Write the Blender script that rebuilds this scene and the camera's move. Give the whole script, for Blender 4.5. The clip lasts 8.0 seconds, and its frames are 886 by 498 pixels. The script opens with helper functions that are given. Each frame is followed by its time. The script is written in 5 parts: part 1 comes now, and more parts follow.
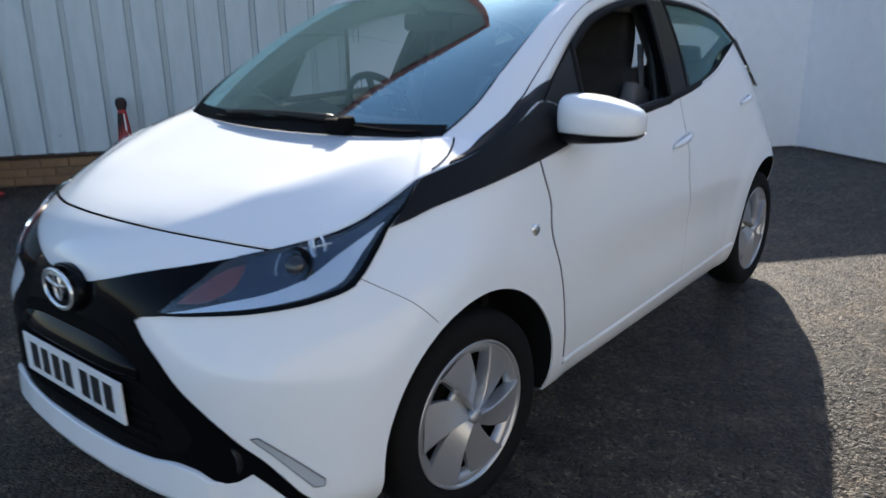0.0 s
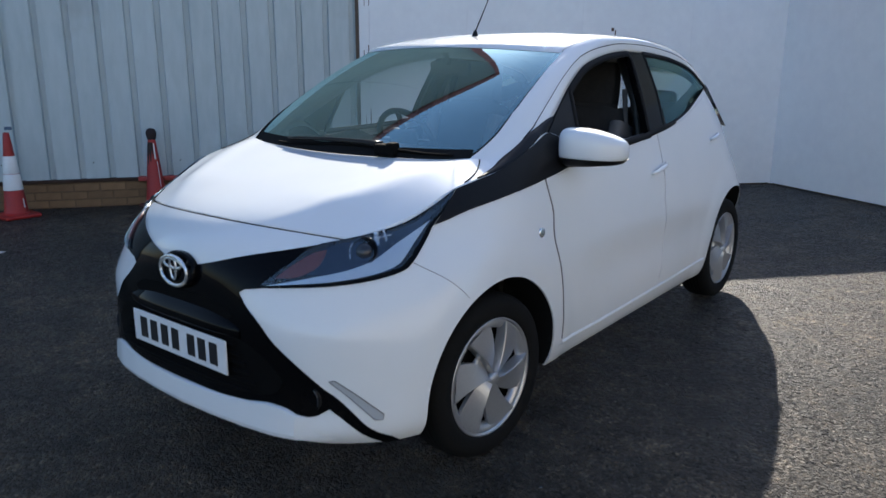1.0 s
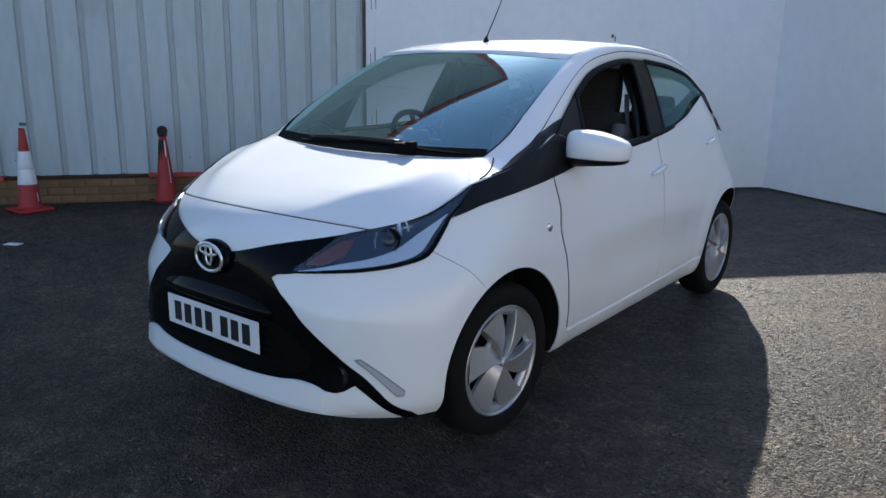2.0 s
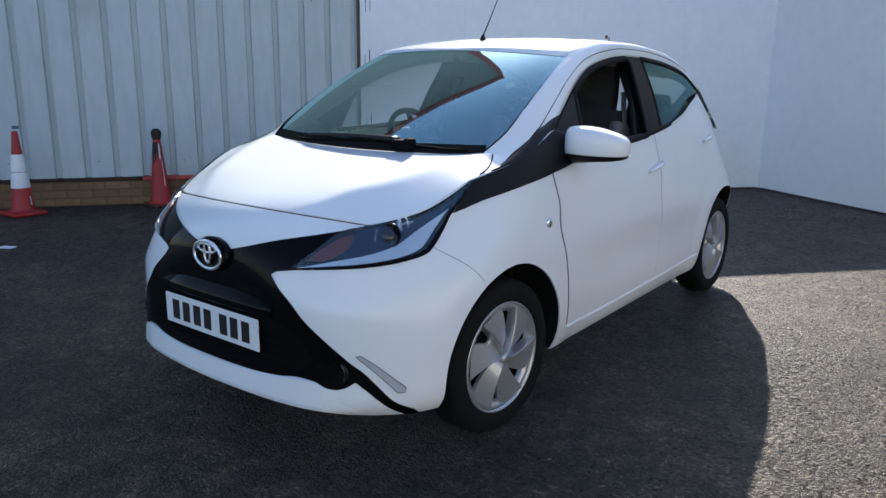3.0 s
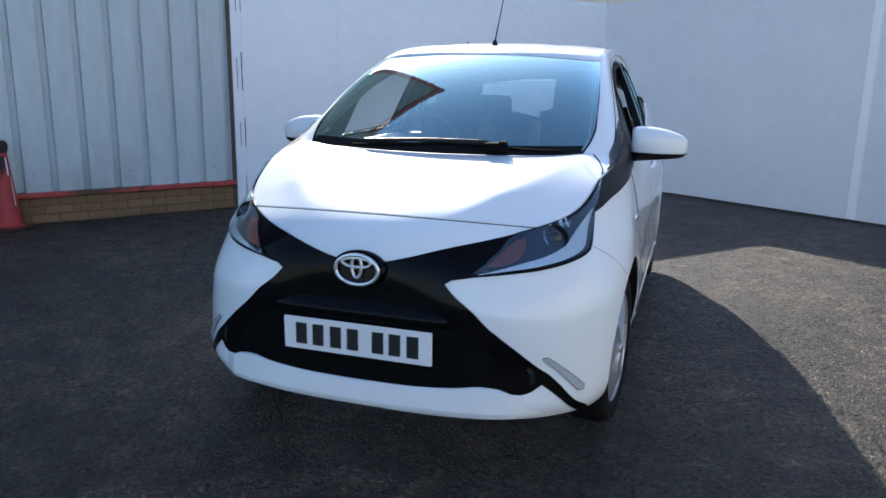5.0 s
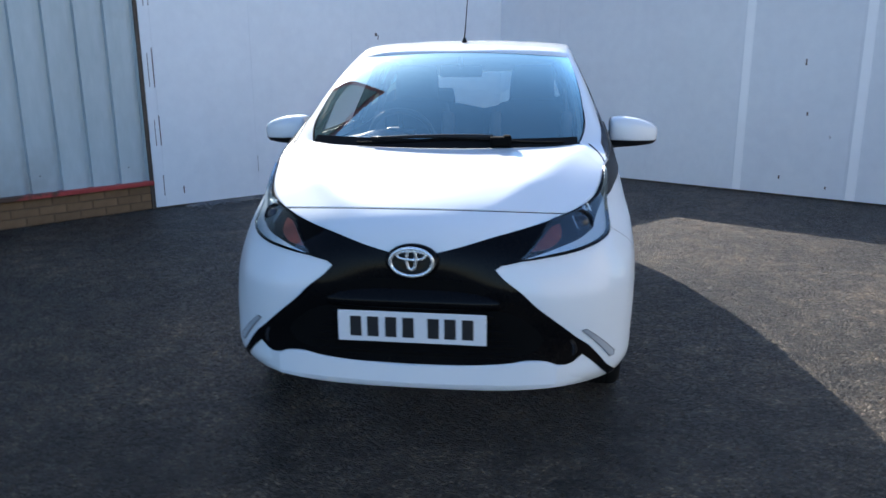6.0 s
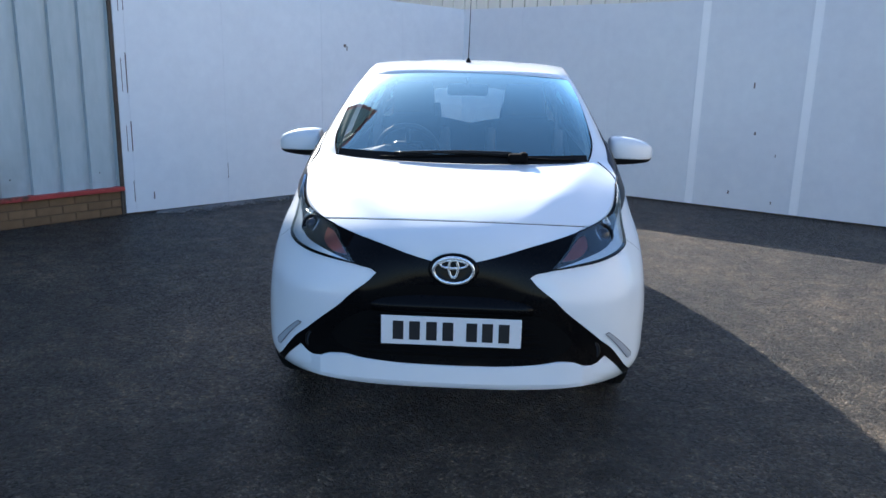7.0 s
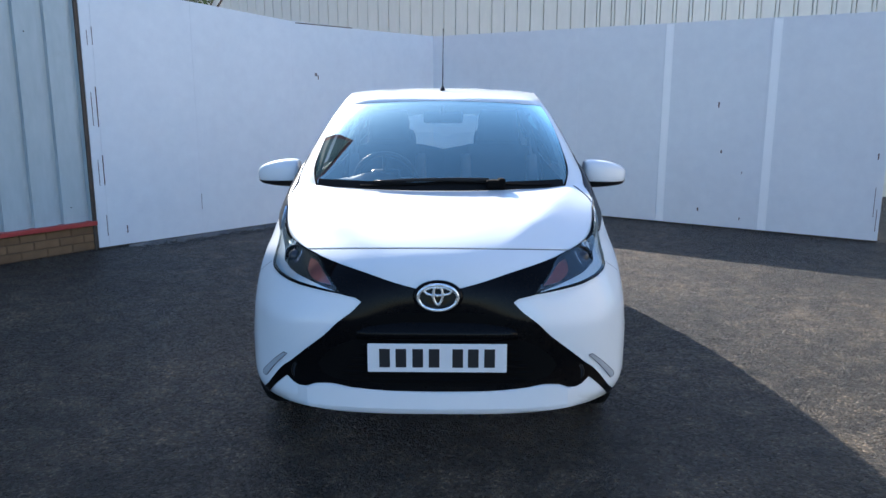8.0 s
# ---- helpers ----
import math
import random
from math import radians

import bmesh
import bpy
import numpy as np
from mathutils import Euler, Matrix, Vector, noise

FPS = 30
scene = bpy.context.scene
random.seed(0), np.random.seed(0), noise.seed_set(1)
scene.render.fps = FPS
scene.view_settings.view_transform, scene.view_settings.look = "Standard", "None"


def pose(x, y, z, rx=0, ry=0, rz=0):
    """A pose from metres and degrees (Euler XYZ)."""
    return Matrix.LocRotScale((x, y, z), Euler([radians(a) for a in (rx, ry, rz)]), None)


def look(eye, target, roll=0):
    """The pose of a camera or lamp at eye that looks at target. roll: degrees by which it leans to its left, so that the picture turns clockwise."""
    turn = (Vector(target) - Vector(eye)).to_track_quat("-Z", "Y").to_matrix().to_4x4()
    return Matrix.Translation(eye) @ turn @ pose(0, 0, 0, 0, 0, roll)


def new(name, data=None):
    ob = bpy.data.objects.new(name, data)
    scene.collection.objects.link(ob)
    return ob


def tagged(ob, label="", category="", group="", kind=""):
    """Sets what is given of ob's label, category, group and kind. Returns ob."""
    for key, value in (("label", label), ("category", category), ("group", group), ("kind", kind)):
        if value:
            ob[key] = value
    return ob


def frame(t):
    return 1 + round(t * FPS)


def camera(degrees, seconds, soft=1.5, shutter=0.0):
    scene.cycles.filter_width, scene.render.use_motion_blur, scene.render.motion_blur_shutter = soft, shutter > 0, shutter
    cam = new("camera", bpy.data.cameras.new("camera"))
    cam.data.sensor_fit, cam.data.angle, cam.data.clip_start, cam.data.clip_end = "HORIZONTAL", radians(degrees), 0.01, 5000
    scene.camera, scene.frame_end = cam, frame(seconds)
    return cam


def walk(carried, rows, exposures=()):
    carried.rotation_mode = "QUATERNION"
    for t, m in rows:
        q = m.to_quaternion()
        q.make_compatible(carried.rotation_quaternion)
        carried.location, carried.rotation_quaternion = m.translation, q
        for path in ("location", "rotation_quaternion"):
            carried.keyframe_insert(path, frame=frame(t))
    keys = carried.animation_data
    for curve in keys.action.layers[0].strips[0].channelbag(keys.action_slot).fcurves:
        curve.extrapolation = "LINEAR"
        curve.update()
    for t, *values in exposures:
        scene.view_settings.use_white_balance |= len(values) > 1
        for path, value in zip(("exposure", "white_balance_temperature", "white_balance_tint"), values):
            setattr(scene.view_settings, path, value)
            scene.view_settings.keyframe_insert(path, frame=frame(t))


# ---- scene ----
cam = camera(61.7, 8.0, shutter=0.5)
PATH = [
    (0, (1.83, -0.733, 1.284), (0.618, 0.749, 0.706), -0.9),
    (0.5, (1.941, -1.034, 1.307), (0.733, 0.487, 0.832), -0.8),
    (1, (2.08, -1.248, 1.311), (0.877, 0.275, 0.829), 0.1),
    (1.5, (2.156, -1.376, 1.316), (0.962, 0.149, 0.817), 0.9),
    (2, (2.139, -1.442, 1.318), (0.946, 0.091, 0.842), 0.9),
    (2.2, (2.154, -1.438, 1.308), (0.952, 0.093, 0.845), 0.4),
    (3.3, (2.066, -1.478, 1.283), (0.913, 0.089, 0.817), 1.2),
    (3.5, (1.964, -1.524, 1.278), (0.889, 0.105, 0.841), 1.8),
    (4, (1.679, -1.714, 1.295), (0.729, -0.009, 0.859), 1.4),
    (4.5, (1.456, -1.878, 1.294), (0.664, -0.103, 0.823), 0.2),
    (4.7, (1.232, -1.945, 1.263), (0.511, -0.133, 0.818), -0.2),
    (5.8, (0.595, -2.346, 1.295), (0.259, -0.431, 0.826), 2.4),
    (6, (0.451, -2.383, 1.32), (0.177, -0.46, 0.841), -0.3),
    (6.5, (0.255, -2.514, 1.344), (0.126, -0.564, 0.92), 2.0),
    (7, (0.089, -2.604, 1.367), (-0.005, -0.659, 0.911), 1.4),
    (7.5, (0.035, -2.618, 1.394), (0.003, -0.661, 0.984), 0.7),
    (8, (0.051, -2.636, 1.39), (0.029, -0.675, 0.995), 0.1),
]
EXPOSURES = [(0.0, 1.57, 5960, 12), (1.0, 1.40, 5760, 12), (2.2, 1.37, 5710, 12), (3.5, 1.71, 5770, 12), (4.7, 1.72, 5700, 12), (6.0, 1.69, 5480, 12), (8.0, 1.79, 5470, 12)]
walk(cam, [(t, look(eye, target, roll)) for t, eye, target, roll in PATH], EXPOSURES)

# ---- light ----
SUN_TO = Vector((-0.488, 0.902, 0.607)).normalized()      # towards the sun, about 30 degrees high
world = bpy.data.worlds.new("sky_world")
scene.world = world
world.use_nodes = True
wn = world.node_tree
sky = wn.nodes.new("ShaderNodeTexSky")
sky.sky_type, sky.sun_disc = "NISHITA", False
sky.sun_elevation, sky.sun_rotation = radians(30.6), radians(331.6)
sky.air_density, sky.dust_density, sky.ozone_density = 1.0, 0.9, 1.1
wn.links.new(sky.outputs["Color"], wn.nodes["Background"].inputs["Color"])
wn.nodes["Background"].inputs["Strength"].default_value = 0.083
sun_data = bpy.data.lights.new("sun", "SUN")
sun_data.energy, sun_data.angle, sun_data.color = 4.2, radians(0.53), (1.0, 0.875, 0.68)
sun = new("sun", sun_data)
sun.matrix_world = look(SUN_TO * 60, (0, 0, 0))

# ---- materials ----


def nodes_of(name):
    m = bpy.data.materials.new(name)
    m.use_nodes = True
    nt = m.node_tree
    return m, nt, nt.nodes["Principled BSDF"]


def put(bsdf, **values):
    for key, value in values.items():
        bsdf.inputs[key.replace("_", " ")].default_value = value


def noise_node(nt, scale, detail=4.0, rough=0.55, space="Object", stretch=None):
    co = nt.nodes.new("ShaderNodeTexCoord")
    n = nt.nodes.new("ShaderNodeTexNoise")
    n.inputs["Scale"].default_value, n.inputs["Detail"].default_value, n.inputs["Roughness"].default_value = scale, detail, rough
    if stretch:
        mp = nt.nodes.new("ShaderNodeMapping")
        mp.inputs["Scale"].default_value = stretch
        nt.links.new(co.outputs[space], mp.inputs["Vector"])
        nt.links.new(mp.outputs["Vector"], n.inputs["Vector"])
    else:
        nt.links.new(co.outputs[space], n.inputs["Vector"])
    return n


def ramp(nt, source, stops):
    r = nt.nodes.new("ShaderNodeValToRGB")
    while len(r.color_ramp.elements) < len(stops):
        r.color_ramp.elements.new(0.5)
    for e, (at, col) in zip(r.color_ramp.elements, stops):
        e.position, e.color = at, (*col, 1) if len(col) == 3 else col
    nt.links.new(source, r.inputs["Fac"])
    return r


def mixed(nt, fac, a, b, mode="MIX"):
    m = nt.nodes.new("ShaderNodeMix")
    m.data_type, m.blend_type = "RGBA", mode
    for socket, v in ((m.inputs[0], fac), (m.inputs[6], a), (m.inputs[7], b)):
        if isinstance(v, bpy.types.NodeSocket):
            nt.links.new(v, socket)
        else:
            socket.default_value = v if isinstance(v, float) else (*v, 1)
    return m.outputs[2]


def bumped(nt, bsdf, height, strength, distance):
    b = nt.nodes.new("ShaderNodeBump")
    b.inputs["Strength"].default_value, b.inputs["Distance"].default_value = strength, distance
    nt.links.new(height, b.inputs["Height"])
    nt.links.new(b.outputs["Normal"], bsdf.inputs["Normal"])
    return b


def surface(name, dark, light, scale, rough=0.6, rough_to=None, bump=0.0, fine=None, metal=0.0, coat=0.0, stretch=None, per_piece=0.0):
    """A plain surface: two tones mottled by noise at two scales, with bump."""
    m, nt, b = nodes_of(name)
    n1 = noise_node(nt, scale, 5, 0.6, stretch=stretch)
    n2 = noise_node(nt, fine or scale * 14, 3, 0.6, stretch=stretch)
    mean = nt.nodes.new("ShaderNodeMath")
    mean.operation = "MULTIPLY_ADD"
    nt.links.new(n2.outputs["Fac"], mean.inputs[0])
    mean.inputs[1].default_value = 0.45
    half = nt.nodes.new("ShaderNodeMath")
    half.operation = "MULTIPLY"
    nt.links.new(n1.outputs["Fac"], half.inputs[0])
    half.inputs[1].default_value = 0.55
    nt.links.new(half.outputs[0], mean.inputs[2])
    col = ramp(nt, mean.outputs[0], [(0.3, dark), (0.7, light)]).outputs["Color"]
    if per_piece:
        info = nt.nodes.new("ShaderNodeObjectInfo")
        tone = ramp(nt, info.outputs["Random"], [(0, (1 - per_piece,) * 3), (1, (1 + per_piece,) * 3)])
        col = mixed(nt, 1.0, col, tone.outputs["Color"], "MULTIPLY")
    nt.links.new(col, b.inputs["Base Color"])
    put(b, Roughness=rough, Metallic=metal)
    if rough_to:
        rr = ramp(nt, n1.outputs["Fac"], [(0.3, (rough,) * 3), (0.7, (rough_to,) * 3)])
        nt.links.new(rr.outputs["Color"], b.inputs["Roughness"])
    if coat:
        put(b, Coat_Weight=coat, Coat_Roughness=0.03)
    if bump:
        bumped(nt, b, mean.outputs[0], 0.6, bump)
    return m


def car_paint():
    m, nt, b = nodes_of("white_car_paint")
    big = noise_node(nt, 1.7, 4)
    col = ramp(nt, big.outputs["Fac"], [(0.3, (0.74, 0.775, 0.795)), (0.7, (0.795, 0.815, 0.83))])
    speck = noise_node(nt, 190, 2)
    dust = ramp(nt, speck.outputs["Fac"], [(0.70, (1, 1, 1)), (0.80, (0.93, 0.92, 0.9))])
    nt.links.new(mixed(nt, 1.0, col.outputs["Color"], dust.outputs["Color"], "MULTIPLY"), b.inputs["Base Color"])
    put(b, Roughness=0.5, Specular_IOR_Level=0.06, Coat_Weight=1.0, Coat_Roughness=0.04)
    return m


def glass(name, tint, gloss=1.0, dust=0.0, sheen=(0.58, 0.97, 1.0)):
    m = bpy.data.materials.new(name)
    m.use_nodes = True
    nt = m.node_tree
    nt.nodes.remove(nt.nodes["Principled BSDF"])
    clear = nt.nodes.new("ShaderNodeBsdfTransparent")
    clear.inputs["Color"].default_value = (*tint, 1)
    shine = nt.nodes.new("ShaderNodeBsdfGlossy")
    shine.inputs["Roughness"].default_value = 0.015
    shine.inputs["Color"].default_value = (*sheen, 1)
    fres = nt.nodes.new("ShaderNodeFresnel")
    fres.inputs["IOR"].default_value = 1.52
    more = nt.nodes.new("ShaderNodeMath")
    more.operation, more.use_clamp = "MULTIPLY_ADD", True
    more.inputs[1].default_value = 3.5 * gloss
    more.inputs[2].default_value = 0.10 * gloss
    nt.links.new(fres.outputs[0], more.inputs[0])
    mx = nt.nodes.new("ShaderNodeMixShader")
    nt.links.new(more.outputs[0], mx.inputs[0])
    nt.links.new(clear.outputs[0], mx.inputs[1])
    nt.links.new(shine.outputs[0], mx.inputs[2])
    last = mx.outputs[0]
    if dust:
        # thin dust film; its blue-green colour also paints in a little sky haze
        film, speck = nt.nodes.new("ShaderNodeBsdfDiffuse"), noise_node(nt, 7, 5, 0.6)
        film.inputs["Color"].default_value = (0.50, 0.62, 0.64, 1)
        amount = ramp(nt, speck.outputs["Fac"], [(0.3, (dust * 0.6,) * 3), (0.7, (dust * 1.4,) * 3)])
        over = nt.nodes.new("ShaderNodeMixShader")
        nt.links.new(amount.outputs["Color"], over.inputs[0])
        nt.links.new(last, over.inputs[1])
        nt.links.new(film.outputs[0], over.inputs[2])
        last = over.outputs[0]
    nt.links.new(last, nt.nodes["Material Output"].inputs["Surface"])
    return m


def asphalt():
    m, nt, b = nodes_of("coarse_asphalt")
    co = nt.nodes.new("ShaderNodeTexCoord")
    warp = noise_node(nt, 40, 2)
    shift = nt.nodes.new("ShaderNodeVectorMath")
    shift.operation = "MULTIPLY_ADD"
    shift.inputs[1].default_value = (0.02, 0.02, 0.02)
    nt.links.new(warp.outputs["Color"], shift.inputs[0])
    nt.links.new(co.outputs["Object"], shift.inputs[2])
    cells = nt.nodes.new("ShaderNodeTexVoronoi")
    cells.inputs["Scale"].default_value = 84
    nt.links.new(shift.outputs[0], cells.inputs["Vector"])
    tone = nt.nodes.new("ShaderNodeSeparateColor")
    nt.links.new(cells.outputs["Color"], tone.inputs["Color"])
    chips = ramp(nt, tone.outputs["Red"], [(0.0, (0.034, 0.0285, 0.0222)), (0.5, (0.055, 0.0460, 0.0357)), (0.80, (0.088, 0.0735, 0.0570)), (1.0, (0.18, 0.151, 0.117))])
    seams = nt.nodes.new("ShaderNodeTexVoronoi")
    seams.feature = "DISTANCE_TO_EDGE"
    seams.inputs["Scale"].default_value = 84
    nt.links.new(shift.outputs[0], seams.inputs["Vector"])
    binder = ramp(nt, seams.outputs["Distance"], [(0.03, (0.36, 0.36, 0.36)), (0.16, (1, 1, 1))])
    patches = noise_node(nt, 0.8, 6, 0.65)
    wear = ramp(nt, patches.outputs["Fac"], [(0.34, (0.42, 0.42, 0.43)), (0.50, (1.0, 0.99, 0.97)), (0.66, (1.7, 1.6, 1.46))])
    col = mixed(nt, 1.0, chips.outputs["Color"], wear.outputs["Color"], "MULTIPLY")
    col = mixed(nt, 1.0, col, binder.outputs["Color"], "MULTIPLY")
    stain = noise_node(nt, 3.3, 3, 0.5)
    spots = ramp(nt, stain.outputs["Fac"], [(0.28, (0.45, 0.45, 0.47)), (0.37, (1, 1, 1))])
    col = mixed(nt, 1.0, col, spots.outputs["Color"], "MULTIPLY")
    # hand-sized blotches of worn and tarry surface, and a few cracks
    blotch = noise_node(nt, 6, 5, 0.72)
    mottle = ramp(nt, blotch.outputs["Fac"], [(0.36, (0.5, 0.5, 0.51)), (0.50, (1.0, 1.0, 1.0)), (0.64, (2.1, 2.0, 1.82))])
    col = mixed(nt, 1.0, col, mottle.outputs["Color"], "MULTIPLY")
    bend = nt.nodes.new("ShaderNodeVectorMath")
    bend.operation = "MULTIPLY_ADD"
    bend.inputs[1].default_value = (0.5, 0.5, 0.5)
    nt.links.new(noise_node(nt, 2.2, 5, 0.7).outputs["Color"], bend.inputs[0])
    nt.links.new(co.outputs["Object"], bend.inputs[2])
    web = nt.nodes.new("ShaderNodeTexVoronoi")
    web.feature = "DISTANCE_TO_EDGE"
    web.inputs["Scale"].default_value = 0.55
    nt.links.new(bend.outputs[0], web.inputs["Vector"])
    crack = ramp(nt, web.outputs["Distance"], [(0.0015, (0.25, 0.25, 0.25)), (0.005, (1, 1, 1))])
    col = mixed(nt, 1.0, col, crack.outputs["Color"], "MULTIPLY")
    nt.links.new(col, b.inputs["Base Color"])
    put(b, Specular_IOR_Level=0.34)
    # polished stones among rough binder
    rr = ramp(nt, tone.outputs["Blue"], [(0.0, (0.25,) * 3), (0.5, (0.42,) * 3), (1.0, (0.66,) * 3)])
    nt.links.new(rr.outputs["Color"], b.inputs["Roughness"])
    grain = noise_node(nt, 120, 3, 0.6)
    add = nt.nodes.new("ShaderNodeMath")
    add.operation = "MULTIPLY_ADD"
    nt.links.new(tone.outputs["Green"], add.inputs[0])
    add.inputs[1].default_value = 0.22
    nt.links.new(grain.outputs["Fac"], add.inputs[2])
    dome = nt.nodes.new("ShaderNodeMath")
    dome.operation = "MULTIPLY_ADD"
    nt.links.new(cells.outputs["Distance"], dome.inputs[0])
    dome.inputs[1].default_value = -0.55
    nt.links.new(add.outputs[0], dome.inputs[2])
    lumps = nt.nodes.new("ShaderNodeTexVoronoi")
    lumps.inputs["Scale"].default_value = 38
    nt.links.new(shift.outputs[0], lumps.inputs["Vector"])
    coarse = nt.nodes.new("ShaderNodeMath")
    coarse.operation = "MULTIPLY_ADD"
    nt.links.new(lumps.outputs["Distance"], coarse.inputs[0])
    coarse.inputs[1].default_value = -0.5
    nt.links.new(dome.outputs[0], coarse.inputs[2])
    bumped(nt, b, coarse.outputs[0], 1.0, 0.034)
    return m


PAINT = car_paint()
GLOSS_BLACK = surface("gloss_black_plastic", (0.002, 0.002, 0.0024), (0.0035, 0.0035, 0.004), 6, rough=0.07)
GLOSS_BLACK.node_tree.nodes["Principled BSDF"].inputs["Specular IOR Level"].default_value = 0.10
SATIN_BLACK = surface("satin_black_plastic", (0.006, 0.006, 0.007), (0.010, 0.010, 0.011), 8, rough=0.38)
MATT_BLACK = surface("matt_black_plastic", (0.005, 0.005, 0.005), (0.009, 0.009, 0.009), 20, rough=0.75, bump=0.0005)
GAP = surface("dark_gap", (0.002, 0.002, 0.002), (0.004, 0.004, 0.004), 9, rough=0.9)
GAP.node_tree.nodes["Principled BSDF"].inputs["Specular IOR Level"].default_value = 0.1
FAINT_SEAM = surface("pale_panel_seam", (0.44, 0.44, 0.45), (0.52, 0.52, 0.53), 9, rough=0.7)
SEAM = surface("panel_seam", (0.16, 0.16, 0.165), (0.24, 0.24, 0.245), 9, rough=0.8)
CHROME = surface("chrome", (0.84, 0.85, 0.86), (0.90, 0.91, 0.92), 9, rough=0.24, metal=0.85)
CORNER_LENS = surface("pale_corner_lens", (0.36, 0.39, 0.42), (0.44, 0.47, 0.50), 9, rough=0.3, coat=0.4)
FOG_GLASS = surface("dark_fog_glass", (0.035, 0.04, 0.05), (0.06, 0.068, 0.08), 20, rough=0.12, metal=0.6)
WIPER_METAL = surface("black_wiper_metal", (0.012, 0.012, 0.012), (0.02, 0.02, 0.019), 8, rough=0.3)
SILVER = surface("silver_wheel_paint", (0.40, 0.41, 0.425), (0.47, 0.48, 0.495), 7, rough=0.30, metal=0.6, coat=0.3)
RUBBER = surface("tyre_rubber", (0.005, 0.005, 0.005), (0.010, 0.010, 0.0095), 9, rough=0.85, bump=0.0006)
SCREEN = glass("windscreen_glass", (0.91, 0.95, 0.935), 1.15, 0.014, (0.71, 0.99, 0.98))
TINTED = glass("tinted_glass", (0.60, 0.67, 0.65), 0.28)
LENS = glass("lamp_lens", (0.92, 0.94, 0.95), 0.32, 0.018, (0.84, 0.94, 1.0))
for dull in (SATIN_BLACK, MATT_BLACK, RUBBER, WIPER_METAL):
    dull.node_tree.nodes["Principled BSDF"].inputs["Specular IOR Level"].default_value = 0.16
FABRIC = surface("dark_seat_fabric", (0.012, 0.012, 0.013), (0.03, 0.03, 0.031), 12, rough=0.95, bump=0.0008)
GREY_FABRIC = surface("grey_seat_fabric", (0.10, 0.10, 0.105), (0.16, 0.16, 0.165), 14, rough=0.95, bump=0.0008)
LINING = surface("pale_grey_lining", (0.50, 0.49, 0.46), (0.60, 0.59, 0.55), 7, rough=0.9)
DASH = surface("dark_dash_plastic", (0.022, 0.023, 0.023), (0.04, 0.042, 0.041), 30, rough=0.42, bump=0.0006)
ASPHALT = asphalt()
HOARDING = surface("white_painted_board", (0.70, 0.72, 0.75), (0.79, 0.81, 0.83), 1.1, rough=0.5, rough_to=0.68, fine=9, bump=0.0012)
JOINT_TAPE = surface("white_joint_strip", (0.90, 0.91, 0.92), (0.95, 0.955, 0.96), 5, rough=0.5)
CLADDING = surface("grey_metal_cladding", (0.37, 0.43, 0.44), (0.49, 0.55, 0.56), 0.9, rough=0.42, rough_to=0.58, fine=16, stretch=(1, 1, 0.25))
FAR_CLADDING = surface("beige_metal_cladding", (0.70, 0.69, 0.61), (0.80, 0.785, 0.70), 0.7, rough=0.5, fine=11, stretch=(1, 1, 0.25))
FLAT_PANEL = surface("grey_beige_flat_panel", (0.20, 0.20, 0.175), (0.26, 0.255, 0.225), 0.7, rough=0.5, fine=11)
PLASTER = surface("beige_plaster", (0.58, 0.54, 0.465), (0.66, 0.62, 0.54), 0.6, rough=0.85, fine=13, bump=0.002)
RED_TRIM = surface("red_painted_sill", (0.30, 0.03, 0.026), (0.46, 0.06, 0.05), 3, rough=0.5, fine=40)


BLUE_MARK = surface("faded_blue_ink", (0.05, 0.08, 0.14), (0.10, 0.14, 0.2), 40, rough=0.8)
BARE_SILL = surface("rusted_bare_sill", (0.02, 0.011, 0.007), (0.06, 0.03, 0.018), 6, rough=0.95, bump=0.006)


def worn(material, colour, scale, low, high):
    """Lays bare patches of another colour over a material."""
    nt = material.node_tree
    b = nt.nodes["Principled BSDF"]
    old = b.inputs["Base Color"].links[0].from_socket
    n = noise_node(nt, scale, 5, 0.65)
    r = ramp(nt, n.outputs["Fac"], [(low, (0, 0, 0)), (high, (1, 1, 1))])
    nt.links.new(mixed(nt, r.outputs["Color"], old, colour), b.inputs["Base Color"])


worn(RED_TRIM, (0.07, 0.035, 0.02), 1.1, 0.60, 0.66)
worn(CLADDING, (0.27, 0.27, 0.25), 0.55, 0.56, 0.80)
BRICK = surface("buff_brick", (0.15, 0.088, 0.042), (0.25, 0.148, 0.072), 7, rough=0.9, bump=0.003, per_piece=0.16)
MORTAR = surface("mortar", (0.11, 0.068, 0.036), (0.17, 0.108, 0.058), 20, rough=0.95, bump=0.003)
FASCIA = surface("brown_red_fascia", (0.28, 0.065, 0.045), (0.36, 0.09, 0.065), 3, rough=0.5, fine=40)
CONE_RED = surface("orange_red_plastic", (0.26, 0.009, 0.008), (0.38, 0.020, 0.012), 5, rough=0.5, fine=60)
DIRTY_RED = surface("dirty_red_rubber", (0.035, 0.012, 0.009), (0.12, 0.02, 0.012), 9, rough=0.8)
CONE_WHITE = surface("white_reflective_sleeve", (0.66, 0.66, 0.65), (0.82, 0.82, 0.81), 8, rough=0.4)
STONE = surface("pale_gravel", (0.12, 0.115, 0.11), (0.28, 0.27, 0.255), 3, rough=0.9, bump=0.002, per_piece=0.3)
RUST = surface("rust_mark", (0.05, 0.03, 0.025), (0.12, 0.07, 0.05), 30, rough=0.9)
LEAF = surface("leaf_green", (0.05, 0.08, 0.02), (0.13, 0.17, 0.05), 9, rough=0.6)
